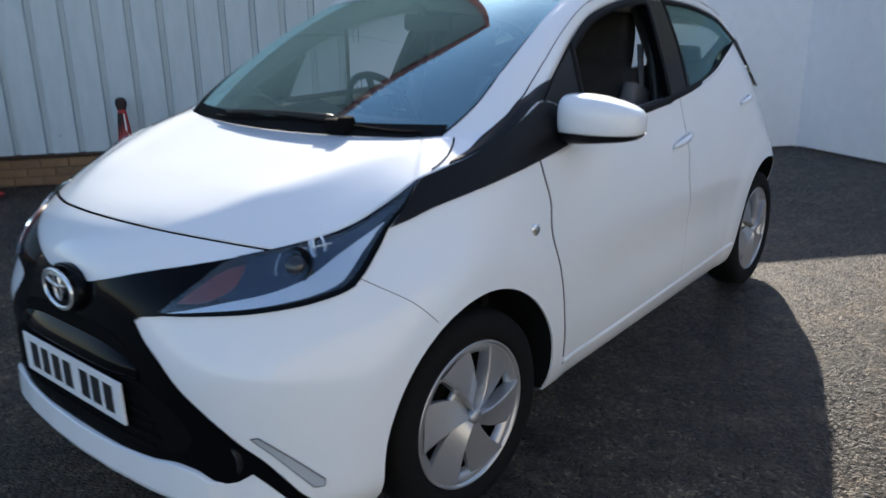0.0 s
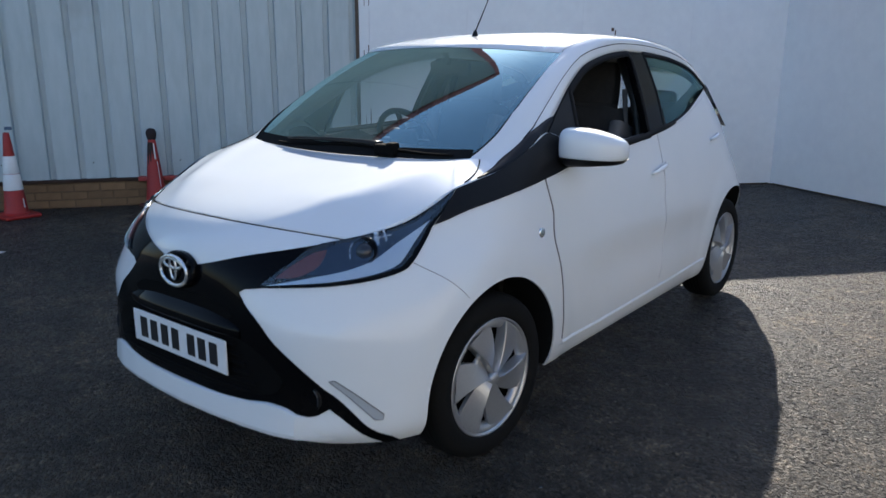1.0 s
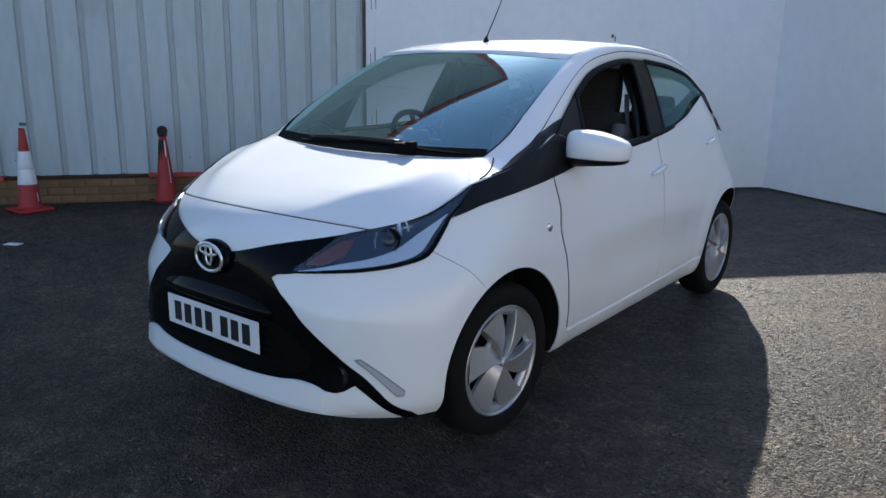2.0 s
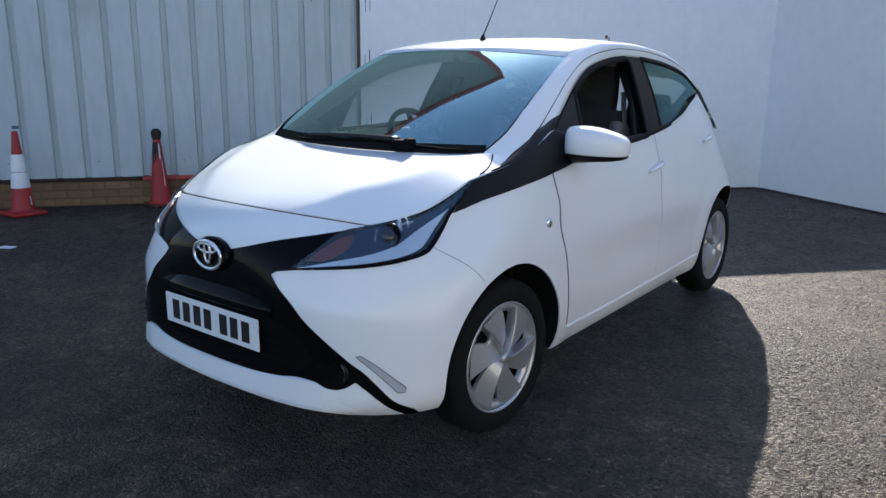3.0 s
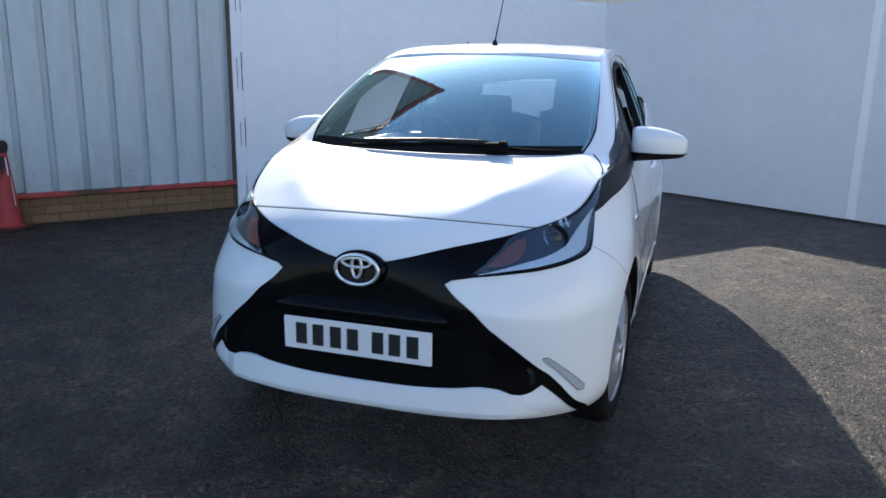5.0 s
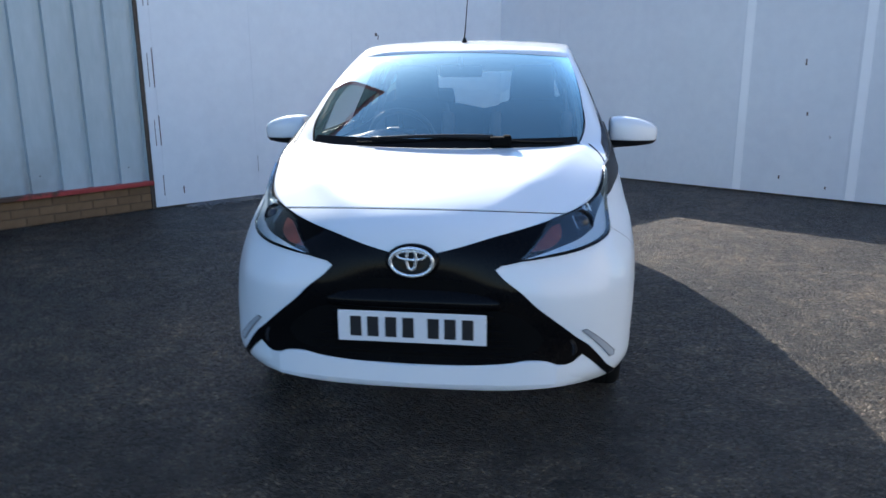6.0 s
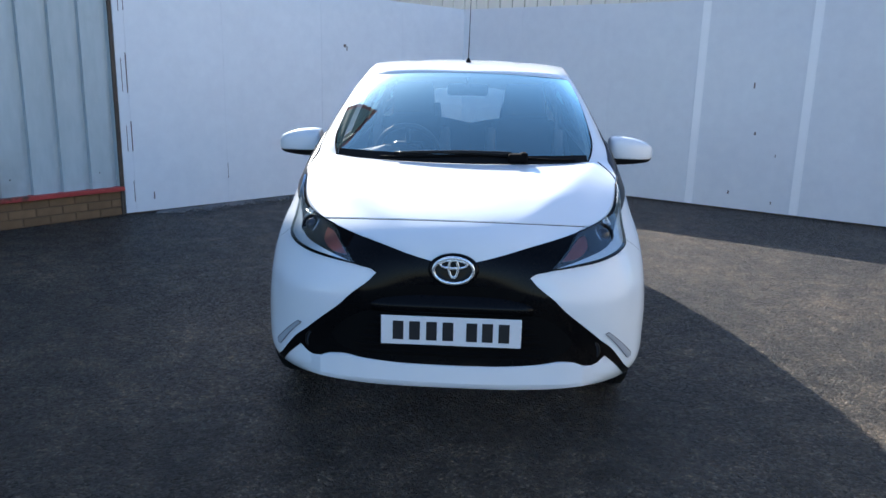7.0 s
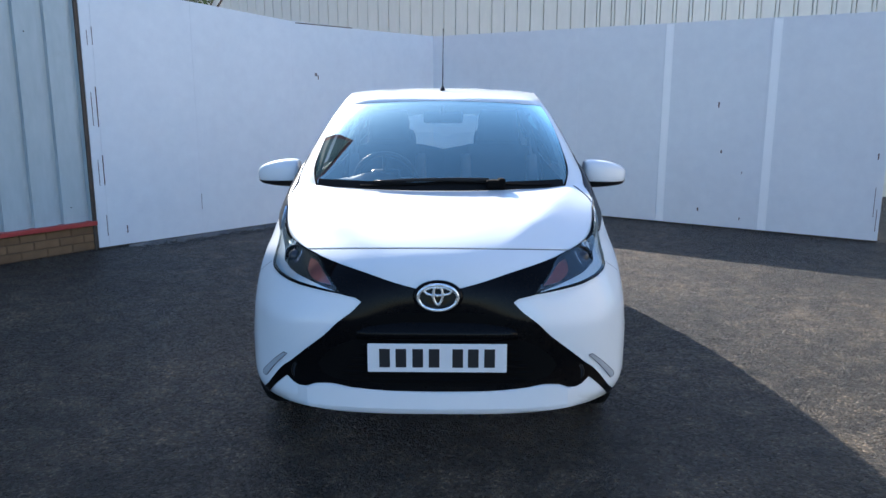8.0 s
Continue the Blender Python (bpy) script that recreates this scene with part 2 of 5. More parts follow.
SOOT = surface("soot", (0.012, 0.008, 0.008), (0.04, 0.024, 0.022), 25, rough=0.9, bump=0.002)
BARK = surface("bark", (0.06, 0.045, 0.03), (0.12, 0.09, 0.07), 9, rough=0.95, bump=0.004)
LAMP_EDGE = surface("pale_lamp_edge", (0.72, 0.75, 0.79), (0.80, 0.83, 0.86), 8, rough=0.22, metal=0.5, coat=0.6)
DARK_CHROME = surface("smoked_reflector", (0.036, 0.045, 0.066), (0.070, 0.082, 0.110), 6, rough=0.24, metal=1.0)
PLATE_WHITE = surface("plate_white", (0.72, 0.73, 0.74), (0.78, 0.79, 0.80), 6, rough=0.3)
INK = surface("plate_black", (0.01, 0.01, 0.012), (0.016, 0.016, 0.018), 20, rough=0.4)
AMBER = surface("amber_plastic", (0.15, 0.030, 0.024), (0.22, 0.046, 0.034), 20, rough=0.3)
BULB = surface("dark_projector_glass", (0.02, 0.024, 0.032), (0.035, 0.04, 0.05), 9, rough=0.06)
RED_LENS = surface("red_lamp_plastic", (0.3, 0.01, 0.01), (0.4, 0.02, 0.02), 20, rough=0.15, coat=0.5)
PAPER = surface("white_paper", (0.7, 0.7, 0.69), (0.82, 0.82, 0.81), 12, rough=0.8)

# ---- building helpers ----


def mesh_part(name, verts, faces, material, parent=None, label="", smooth=True):
    me = bpy.data.meshes.new(name)
    me.from_pydata([tuple(v) for v in verts], [], faces)
    me.materials.append(material)
    if smooth:
        me.shade_smooth()
    ob = new(name, me)
    if parent is not None:
        ob.parent = parent
    if label:
        ob["label"] = label
    return ob


def part(name, bm, material, parent=None, label="", smooth=False):
    bmesh.ops.recalc_face_normals(bm, faces=bm.faces)
    me = bpy.data.meshes.new(name)
    bm.to_mesh(me)
    bm.free()
    me.materials.append(material)
    if smooth:
        me.shade_smooth()
    ob = new(name, me)
    if parent is not None:
        ob.parent = parent
    if label:
        ob["label"] = label
    return ob


def box_bm(size, at=(0, 0, 0), turn=0.0, bevel=0.0, bm=None):
    own = bmesh.new()
    bmesh.ops.create_cube(own, size=1)
    bmesh.ops.scale(own, vec=size, verts=own.verts)
    if bevel:
        bmesh.ops.bevel(own, geom=own.edges[:], offset=bevel, segments=2, affect="EDGES", profile=0.5)
    bmesh.ops.transform(own, matrix=pose(*at, 0, 0, turn), verts=own.verts)
    if bm is None:
        return own
    tmp = bpy.data.meshes.new("tmp")
    own.to_mesh(tmp)
    own.free()
    bm.from_mesh(tmp)
    bpy.data.meshes.remove(tmp)
    return bm


def grid_faces(rows, cols, closed=False):
    out = []
    for i in range(rows - 1):
        for j in range(cols if closed else cols - 1):
            k = (j + 1) % cols
            out.append((i * cols + j, i * cols + k, (i + 1) * cols + k, (i + 1) * cols + j))
    return out


def lathe(name, profile, material, parent=None, steps=48, axis="z", label="", smooth=True):
    """profile: (radius, height) pairs, turned about z or x."""
    verts = []
    for r, h in profile:
        for k in range(steps):
            a = 2 * math.pi * k / steps
            verts.append((r * math.cos(a), r * math.sin(a), h) if axis == "z" else (h, r * math.cos(a), r * math.sin(a)))
    return mesh_part(name, verts, grid_faces(len(profile), steps, True), material, parent, label, smooth)


def tube(name, pts, radius, material, parent=None, sides=10, label=""):
    verts, n = [], len(pts)
    pts = [Vector(p) for p in pts]
    for i, p in enumerate(pts):
        d = (pts[min(i + 1, n - 1)] - pts[max(i - 1, 0)]).normalized()
        a = d.cross(Vector((0.13, 0.21, 1)) if abs(d.z) < 0.9 else Vector((1, 0.2, 0))).normalized()
        b = d.cross(a)
        r = radius(i / (n - 1)) if callable(radius) else radius
        for k in range(sides):
            t = 2 * math.pi * k / sides
            verts.append(p + (a * math.cos(t) + b * math.sin(t)) * r)
    faces = grid_faces(n, sides, True) + [tuple(range(sides))[::-1], tuple(range((n - 1) * sides, n * sides))]
    return mesh_part(name, verts, faces, material, parent, label)


def thing(name, at=(0, 0, 0), turn=0.0, **tags):
    ob = new(name)
    ob.matrix_world = pose(*at, 0, 0, turn)
    ob.empty_display_size = 0.1
    return tagged(ob, **tags)


class Curve:
    """A smooth monotone curve through a few (x, y) pairs."""

    def __init__(self, *pairs):
        pairs = [p for i, p in enumerate(pairs) if i == 0 or p[0] - pairs[i - 1][0] > 1e-7]
        self.x = np.array([p[0] for p in pairs], float)
        self.y = np.array([p[1] for p in pairs], float)
        h, d = np.diff(self.x), np.diff(self.y) / np.diff(self.x)
        m = np.zeros(len(self.x))
        m[0], m[-1] = d[0], d[-1]
        for i in range(1, len(d)):
            if d[i - 1] * d[i] > 0:
                w1, w2 = 2 * h[i] + h[i - 1], h[i] + 2 * h[i - 1]
                m[i] = (w1 + w2) / (w1 / d[i - 1] + w2 / d[i])
        self.m = m

    def __call__(self, v):
        x, y, m = self.x, self.y, self.m
        if v <= x[0]:
            return float(y[0] + m[0] * (v - x[0]))
        if v >= x[-1]:
            return float(y[-1] + m[-1] * (v - x[-1]))
        i = int(np.searchsorted(x, v) - 1)
        h = x[i + 1] - x[i]
        t = (v - x[i]) / h
        return float(y[i] * (1 + 2 * t) * (1 - t) ** 2 + h * m[i] * t * (1 - t) ** 2 + y[i + 1] * t * t * (3 - 2 * t) + h * m[i + 1] * t * t * (t - 1))

# ---- the yard ----
tagged(mesh_part("ground", [(x * 60, y * 60, 0) for y in range(-10, 11) for x in range(-10, 11)], grid_faces(21, 21), ASPHALT),
       label="dark coarse asphalt yard with worn patches", category="ground", kind="structure")

CORNER, LEFT_END, RIGHT_END = Vector((-0.20, 7.65, 0)), Vector((-3.26, 4.18, 0)), Vector((4.29, 4.67, 0))
WALL_H = 2.22


def along(a, b, d, out, z):
    """A point d metres from a towards b, out metres in front of the line, at height z."""
    u = (b - a).normalized()
    n = Vector((u.y, -u.x, 0))
    return a + u * d + n * out + Vector((0, 0, z))


def slab(name, a, b, d0, d1, out0, out1, z0, z1, material, parent, bevel=0.002, label=""):
    u = (b - a).normalized()
    mid = along(a, b, (d0 + d1) / 2, (out0 + out1) / 2, (z0 + z1) / 2)
    bm = box_bm((d1 - d0, out1 - out0, z1 - z0), tuple(mid), math.degrees(math.atan2(u.y, u.x)), bevel)
    return part(name, bm, material, parent, label)


def board(a, b, d0, d1, za, zb, parent):
    """One board with a sloping upper edge."""
    bm = bmesh.new()
    ends = [(d0, 0.016), (d1, 0.016), (d1, zb), (d0, za)]
    front = [bm.verts.new(along(a, b, d, 0.0, z)) for d, z in ends]
    back = [bm.verts.new(along(a, b, d, -0.03, z)) for d, z in ends]
    bm.faces.new(front)
    bm.faces.new(back[::-1])
    for i in range(4):
        bm.faces.new((front[i], back[i], back[(i + 1) % 4], front[(i + 1) % 4]))
    return part("board", bm, HOARDING, parent)


def hoarding(name, a, b, widths, tapes, label, rise=0.0):
    top = lambda d: WALL_H + rise * max(0.0, 1 - d / 2.6)
    wall = thing(name, label=label, category="hoarding", kind="structure")
    d = 0.0
    for w in widths:
        board(a, b, d + 0.0007, d + w - 0.0007, top(d), top(d + w), wall)
        d += w
        if d < sum(widths) - 0.05:
            slab("batten", a, b, d - 0.03, d + 0.03, -0.06, -0.0305, 0.105, WALL_H - 0.165, HOARDING, wall)
    # lower rail added to block sunlight and keep the gap under the boards dark
    slab("backing_rail", a, b, 0.0, d, -0.09, -0.032, -0.006, 0.10, BARK, wall, 0.002, "dark board added behind the foot gap to keep sunlight out")
    slab("backing_rail", a, b, 0.0, d, -0.09, -0.032, WALL_H - 0.16, WALL_H - 0.06, HOARDING, wall)
    for at in tapes:
        slab("joint_strip", a, b, at, at + 0.085, 0.0005, 0.002, 0.02, WALL_H - 0.01, JOINT_TAPE, wall)
    return wall


LEN_L, LEN_R = (CORNER - LEFT_END).length, (RIGHT_END - CORNER).length
wall_left = hoarding("wall_left", LEFT_END, CORNER, [0.10, 0.98, 1.22, 1.22, LEN_L - 3.52], [], "white painted board hoarding with rust streaks", 0.20)
wall_right = hoarding("wall_right", CORNER, RIGHT_END, [0.9, 1.22, 1.02, 1.10, LEN_R - 4.24], [LEN_R - 2.24, LEN_R - 1.13], "white painted board hoarding with pale joint strips")

# dark strip that paints the shade of the gap between cladding and hoarding
slab("gap_shade_strip", LEFT_END, CORNER, -0.035, -0.002, -0.07, -0.004, 0.0, WALL_H + 0.18, BARK, wall_left, 0.003, "dark strip standing in for the shaded gap at the hoarding's end")
slab("cap_strip", LEFT_END, CORNER, 2.36, 3.20, -0.034, 0.004, WALL_H + 0.002, WALL_H + 0.012, BARK, wall_left, 0.002, "dark strip on the upper edge")
part("corner_post", box_bm((0.16, 0.13, WALL_H - 0.03), (-0.20, 7.745, (WALL_H - 0.03) / 2), 0, 0.004), HOARDING, wall_right)

# industrial building with a brick plinth
B0, B1 = Vector((-2.90, 4.73, 0)), Vector((-7.92, -2.2, 0))
B_LEN, B_TOP, B_END = (B1 - B0).length, 8.2, 0.19
building = thing("industrial_building", label="industrial unit with grey ribbed metal cladding over a brick plinth", category="building", kind="structure")


RIB = ((0.0, 0), (0.70, 0), (0.735, 1), (0.90, 1), (0.935, 0), (1.0, 0))
GROOVE = ((0.0, 0), (0.85, 0), (0.86, 1), (0.93, 1), (0.94, 0), (1.0, 0))
TWO_GROOVES = ((0.0, 0), (0.68, 0), (0.69, 1), (0.745, 1), (0.755, 0), (0.90, 0), (0.91, 1), (0.965, 1), (0.975, 0), (1.0, 0))


def cladding_sheet(name, a, b, d0, ribs, pitch, z0, z1, depth, material, parent, face=-1, shape=RIB):
    """Ribbed metal sheet: flat pans between narrow ribs or grooves."""
    prof = []
    for k in range(ribs):
        s = d0 + k * pitch
        for f, o in ((f, o * depth) for f, o in shape):
            prof.append((s + f * pitch, o))
    verts = [along(a, b, d, face * o, z) for z in (z0, z1) for d, o in prof]
    n = len(prof)
    return mesh_part(name, verts, [(i, i + 1, n + i + 1, n + i) for i in range(n - 1)], material, parent, smooth=False)


PITCH = 0.256
for k in range(8):
    cladding_sheet("cladding_sheet", B0, B1, k * 4 * PITCH, 4, PITCH, 0.27, 3.0, 0.036, CLADDING, building, 1)
for k in range(4):
    slab("upper_panel", B0, B1, max(B_END, k * B_LEN / 4 + 0.004), (k + 1) * B_LEN / 4 - 0.004, -0.004, 0.05, 3.004, B_TOP - 0.05, FLAT_PANEL, building, 0.003)
slab("wall_core", B0, B1, B_END, B_LEN, 0.08, 6.0, 0.0, B_TOP - 0.05, MORTAR, building)
slab("sill_trim", B0, B1, 0.665, 2.80, -0.055, 0.05, 0.235, 0.275, RED_TRIM, building, 0.006)
slab("bare_sill", B0, B1, 2.803, 4.05, -0.012, 0.05, 0.235, 0.268, BARE_SILL, building, 0.008)
slab("sill_trim", B0, B1, 4.053, B_LEN, -0.055, 0.05, 0.235, 0.275, RED_TRIM, building, 0.006)
slab("eaves_fascia", B0, B1, B_END - 0.05, B_LEN, -0.10, 0.08, B_TOP - 0.05, B_TOP + 0.30, FASCIA, building, 0.01)
slab("corner_flashing", B0, B1, -0.03, -0.0, -0.045, 0.1, 0.28, 3.2, CLADDING, building, 0.004)
slab("verge_trim", B0, B1, B_END - 0.05, B_END + 0.10, -0.06, 0.12, 3.205, B_TOP - 0.06, FASCIA, building, 0.006)
slab("roof", B0, B1, B_END - 0.05, B_LEN, 0.081, 6.0, B_TOP + 0.05, B_TOP + 0.2, CLADDING, building, 0.01)

# building beyond the hoarding
F0, F1 = Vector((-6.5, 15.8, 0)), Vector((9.5, 6.5, 0))
far_building = thing("warehouse", label="far beige ribbed metal warehouse wall", category="building", kind="structure")
for k in range(18):
    cladding_sheet("cladding_sheet", F0, F1, k * 4 * PITCH, 4, PITCH, 0.0, 4.8, 0.045, FAR_CLADDING, far_building, -1, GROOVE if k < 10 else TWO_GROOVES)
slab("wall_core", F0, F1, 0.0, 18.4, -3.0, -0.05, 0.0, 4.75, FAR_CLADDING, far_building)

# unseen sun-facing wall on the yard's open side, added for warm bounce light
Y0, Y1 = Vector((9.5, 4.0, 0)), Vector((6.5, -9.0, 0))
bounce_wall = thing("wall_bounce", label="unseen beige plastered wall added to bounce sunlight onto the car", category="wall", kind="structure")
slab("wall_face", Y0, Y1, 0.0, (Y1 - Y0).length, -0.3, 0.0, 0.0, 4.2, PLASTER, bounce_wall, 0.01)
slab("coping", Y0, Y1, -0.02, (Y1 - Y0).length + 0.02, -0.34, 0.04, 4.204, 4.30, PLASTER, bounce_wall, 0.01)

# ---- the car: its nose lies at y = 0, its tail towards +y ----
car = thing("hatchback_car", label="white small five-door hatchback with black front cross trim", category="car")

NOSE = Curve((0.16, 0.07), (0.21, 0.02), (0.26, -0.004), (0.32, 0.008), (0.40, 0.018), (0.55, 0.019), (0.65, 0.027), (0.70, 0.036), (0.74, 0.052), (0.80, 0.092), (0.87, 0.125), (0.94, 0.17), (1.02, 0.24))
FRONT_L = Curve((0.16, 0.44), (0.30, 0.475), (0.42, 0.525), (0.55, 0.59), (0.68, 0.67), (0.80, 0.755), (0.95, 0.83), (1.02, 0.85))
WIDTH = Curve((0.16, 0.72), (0.24, 0.772), (0.32, 0.792), (0.45, 0.803), (0.60, 0.800), (0.72, 0.786), (0.82, 0.768), (0.92, 0.742), (1.02, 0.712), (1.20, 0.640))
TAIL = Curve((0.16, 3.37), (0.30, 3.44), (0.50, 3.455), (0.75, 3.42), (0.95, 3.34), (1.10, 3.26), (1.25, 3.15))
TOP_EDGE = Curve((0.10, 0.765), (0.21, 0.793), (0.25, 0.803), (0.43, 0.862), (0.61, 0.935), (0.80, 0.975), (0.98, 1.030), (1.10, 1.073), (1.16, 1.066), (1.29, 0.995), (1.45, 0.983), (1.73, 0.992), (2.05, 1.018), (2.29, 1.04), (2.48, 1.075), (2.90, 1.185), (3.02, 1.19), (3.12, 1.10), (3.22, 1.01), (3.45, 0.985))
FRONT_TOP = Curve((0.0, 0.690), (0.097, 0.708), (0.267, 0.752), (0.464, 0.794), (0.56, 0.822))
P_F, Q_F = Curve((0.16, 3.0), (0.30, 3.25), (0.42, 3.55), (0.54, 3.8), (0.62, 3.3), (0.67, 2.95), (0.80, 2.4), (1.2, 2.4)), 2.0
REAR_L = Curve((0.16, 0.22), (0.45, 0.30), (0.62, 0.40), (0.85, 0.50), (1.25, 0.50))
BOTTOM = 0.211
AXLES, ARCH_R, HUB_Z = (0.686, 3.018), {0.686: 0.352, 3.018: 0.367}, 0.285


def body(s, z, off=0.0, side=1):
    """A point of the body's flank: s from 0 at the nose over 1, where the corner ends, in metres along the side; 10 to 11 is the tail's corner."""
    w, yn, fl = WIDTH(z), NOSE(z), FRONT_L(z)
    if s <= 1:
        a = max(s, 0.0) * math.pi / 2
        x, y = w * math.sin(a) ** (2 / P_F(z)), yn + fl * (1 - math.cos(a) ** (2 / Q_F))
    elif s < 10:
        x, y = w, yn + fl + (s - 1)
    else:
        a = (s - 10) * math.pi / 2
        x, y = w * math.cos(a) ** (2 / 3.6), TAIL(z) - REAR_L(z) + REAR_L(z) * math.sin(a) ** (2 / 2.2)
    if 1.2 < y < 2.7 and s < 10:
        x -= 0.012 * math.exp(-((z - 0.50) / 0.10) ** 2) * min(1, (y - 1.2) / 0.3, (2.7 - y) / 0.3)
    # a shallow flare round each wheel arch
    for yc in AXLES:
        r = math.hypot(y - yc, max(0.0, z - 0.285))
        if r < 0.56 and x > 0.5:
            k = min(1.0, max(0.0, (0.52 - r) / 0.10))
            x += 0.007 * k * k * (3 - 2 * k)
    return Vector((x * side, y, z))


def body_off(s, z, off, side=1):
    e = 0.004
    if s < 0:
        s, side = -s, -side
    du = body(s + e, z) - body(max(s - e, 0), z)
    dv = body(s, z + e) - body(s, z - e)
    if du.length < 1e-6:
        du = Vector((1, 0, 0))
    n = dv.cross(du).normalized()
    if n.dot(body(s, z) - Vector((0, 1.6, 0.5))) < 0:
        n = -n
    p = body(abs(s), z) + n * off
    return Vector((p.x * side, p.y, p.z))


def fx(x, z):
    """The flank's own coordinates of the point that lies x metres out at height z on the front corner."""
    u = min(abs(x) / WIDTH(z), 0.9999)
    return (math.asin(min(1, u ** (P_F(z) / 2))) / (math.pi / 2) * (1 if x >= 0 else -1), z)


def sy(y, z):
    """The same for the point at length y."""
    k = (y - NOSE(z)) / FRONT_L(z)
    if k < 1:
        return (math.acos(max(0.0, 1 - max(k, 0)) ** (Q_F / 2)) / (math.pi / 2), z)
    return (1 + y - NOSE(z) - FRONT_L(z), z)


def smooth_loop(pts, sharp=(), step=0.02):
    """A closed outline: corners listed in sharp stay, the others are rounded off by a spline."""
    n, out = len(pts), []
    for i in range(n):
        p0, p1, p2, p3 = (Vector(pts[(i + k) % n]) for k in (-1, 0, 1, 2))
        if i in sharp:
            p0 = p1 + (p1 - p2) * 0.3
        if (i + 1) % n in sharp:
            p3 = p2 + (p2 - p1) * 0.3
        m = max(1, int((p2 - p1).length / step))
        for k in range(m):
            t = k / m
            out.append(0.5 * ((2 * p1) + (p2 - p0) * t + (2 * p0 - 5 * p1 + 4 * p2 - p3) * t * t + (3 * p1 - p0 - 3 * p2 + p3) * t ** 3))
    return out


from mathutils import geometry


def plate_on(name, loop, mapper, material, parent, off=0.004, depth=0.006, grid=0.03, label=""):
    """A thin shaped panel laid on a curved surface: its 2D outline, filled, mapped and given a rim."""
    loop = [Vector((p[0], p[1])) for p in loop]
    xs, ys = [p.x for p in loop], [p.y for p in loop]
    pts, n = list(loop), len(loop)
    y = min(ys) + grid / 2
    while y < max(ys):
        x = min(xs) + grid / 2
        while x < max(xs):
            inside, near = False, 9.0
            for i in range(n):
                a, b = loop[i], loop[(i + 1) % n]
                if (a.y > y) != (b.y > y) and x < (b.x - a.x) * (y - a.y) / (b.y - a.y) + a.x:
                    inside = not inside
                near = min(near, (a - Vector((x, y))).length)
            if inside and near > grid * 0.45:
                pts.append(Vector((x, y)))
            x += grid
        y += grid
    vs, es, fs, *_ = geometry.delaunay_2d_cdt(pts, [(i, (i + 1) % n) for i in range(n)], [], 1, 1e-6)
    top = [mapper(v[0], v[1], off) for v in vs]
    count = {}
    for f in fs:
        for i in range(len(f)):
            e = (f[i], f[(i + 1) % len(f)])
            count[e] = count.get(e, 0) + 1
    rim = [e for e in count if (e[1], e[0]) not in count]
    ring = sorted({i for e in rim for i in e})
    low = {i: len(top) + k for k, i in enumerate(ring)}
    verts = top + [mapper(vs[i][0], vs[i][1], off - depth) for i in ring]
    faces = [tuple(f) for f in fs] + [(e[1], e[0], low[e[0]], low[e[1]]) for e in rim]
    ob = mesh_part(name, verts, faces, material, parent, label)
    bm = bmesh.new()
    bm.from_mesh(ob.data)
    bmesh.ops.recalc_face_normals(bm, faces=bm.faces)
    bm.to_mesh(ob.data)
    bm.free()
    ob.data.set_sharp_from_angle(angle=radians(40))
    return ob


def strip_on(name, line, mapper, width, material, parent, off=0.003, closed=False, label="", arch=0.0):
    """A narrow band along a 2D line on a curved surface."""
    pts = [Vector(p) for p in line]
    n, verts = len(pts), []
    for i, p in enumerate(pts):
        a = pts[(i - 1) % n] if closed or i else p
        b = pts[(i + 1) % n] if closed or i < n - 1 else p
        d = (b - a).normalized()
        q = Vector((-d.y, d.x)) * width / 2
        verts += [mapper(*(p + q), off - 0.003), mapper(*(p + q), off), mapper(*p, off + arch), mapper(*(p - q), off), mapper(*(p - q), off - 0.003)]
    faces = grid_faces(n, 5)
    if closed:
        faces += [((n - 1) * 5 + j, (n - 1) * 5 + j + 1, j + 1, j) for j in range(4)]
    return mesh_part(name, verts, faces, material, parent, label)


def line_of(pts, step=0.02):
    out = []
    for i in range(len(pts) - 1):
        p0, p1, p2, p3 = (Vector(pts[max(0, min(len(pts) - 1, i + k))]) for k in (-1, 0, 1, 2))
        m = max(1, int((p2 - p1).length / step))
        for k in range(m):
            t = k / m
            out.append(0.5 * ((2 * p1) + (p2 - p0) * t + (2 * p0 - 5 * p1 + 4 * p2 - p3) * t * t + (3 * p1 - p0 - 3 * p2 + p3) * t ** 3))
    return out + [Vector(pts[-1])]


def flank_x(y, z):
    """Half width of the body at length y and height z, the tail's corner included."""
    k = (y - TAIL(z) + REAR_L(z)) / REAR_L(z)
    if k > 0:
        return body(10 + math.asin(min(1.0, k) ** 1.1) / (math.pi / 2), z).x
    return body(*sy(y, z)).x


COLS = [("f", k / 36) for k in range(36)] + [("s", k / 90) for k in range(91)] + [("r", (k / 40) ** 1.5) for k in range(1, 41)]
ROWS_N = 44


def column_point(c, z):
    kind, k = c
    if kind == "f":
        return body(k, z)
    if kind == "r":
        return body(10 + k, z)
    y0 = NOSE(z) + FRONT_L(z)
    y1 = TAIL(z) - REAR_L(z)
    return body(1 + k * (y1 - y0), z)


def upper_edge(p):
    """Height of the flank's upper edge: from the nose along the bonnet, then the belt line."""
    if p.y > 1.0 or p.x > 0.53:
        return TOP_EDGE(p.y)
    if p.x < 0.44:
        return FRONT_TOP(p.x)
    k = (p.x - 0.44) / 0.09
    return FRONT_TOP(p.x) * (1 - k) + TOP_EDGE(p.y) * k


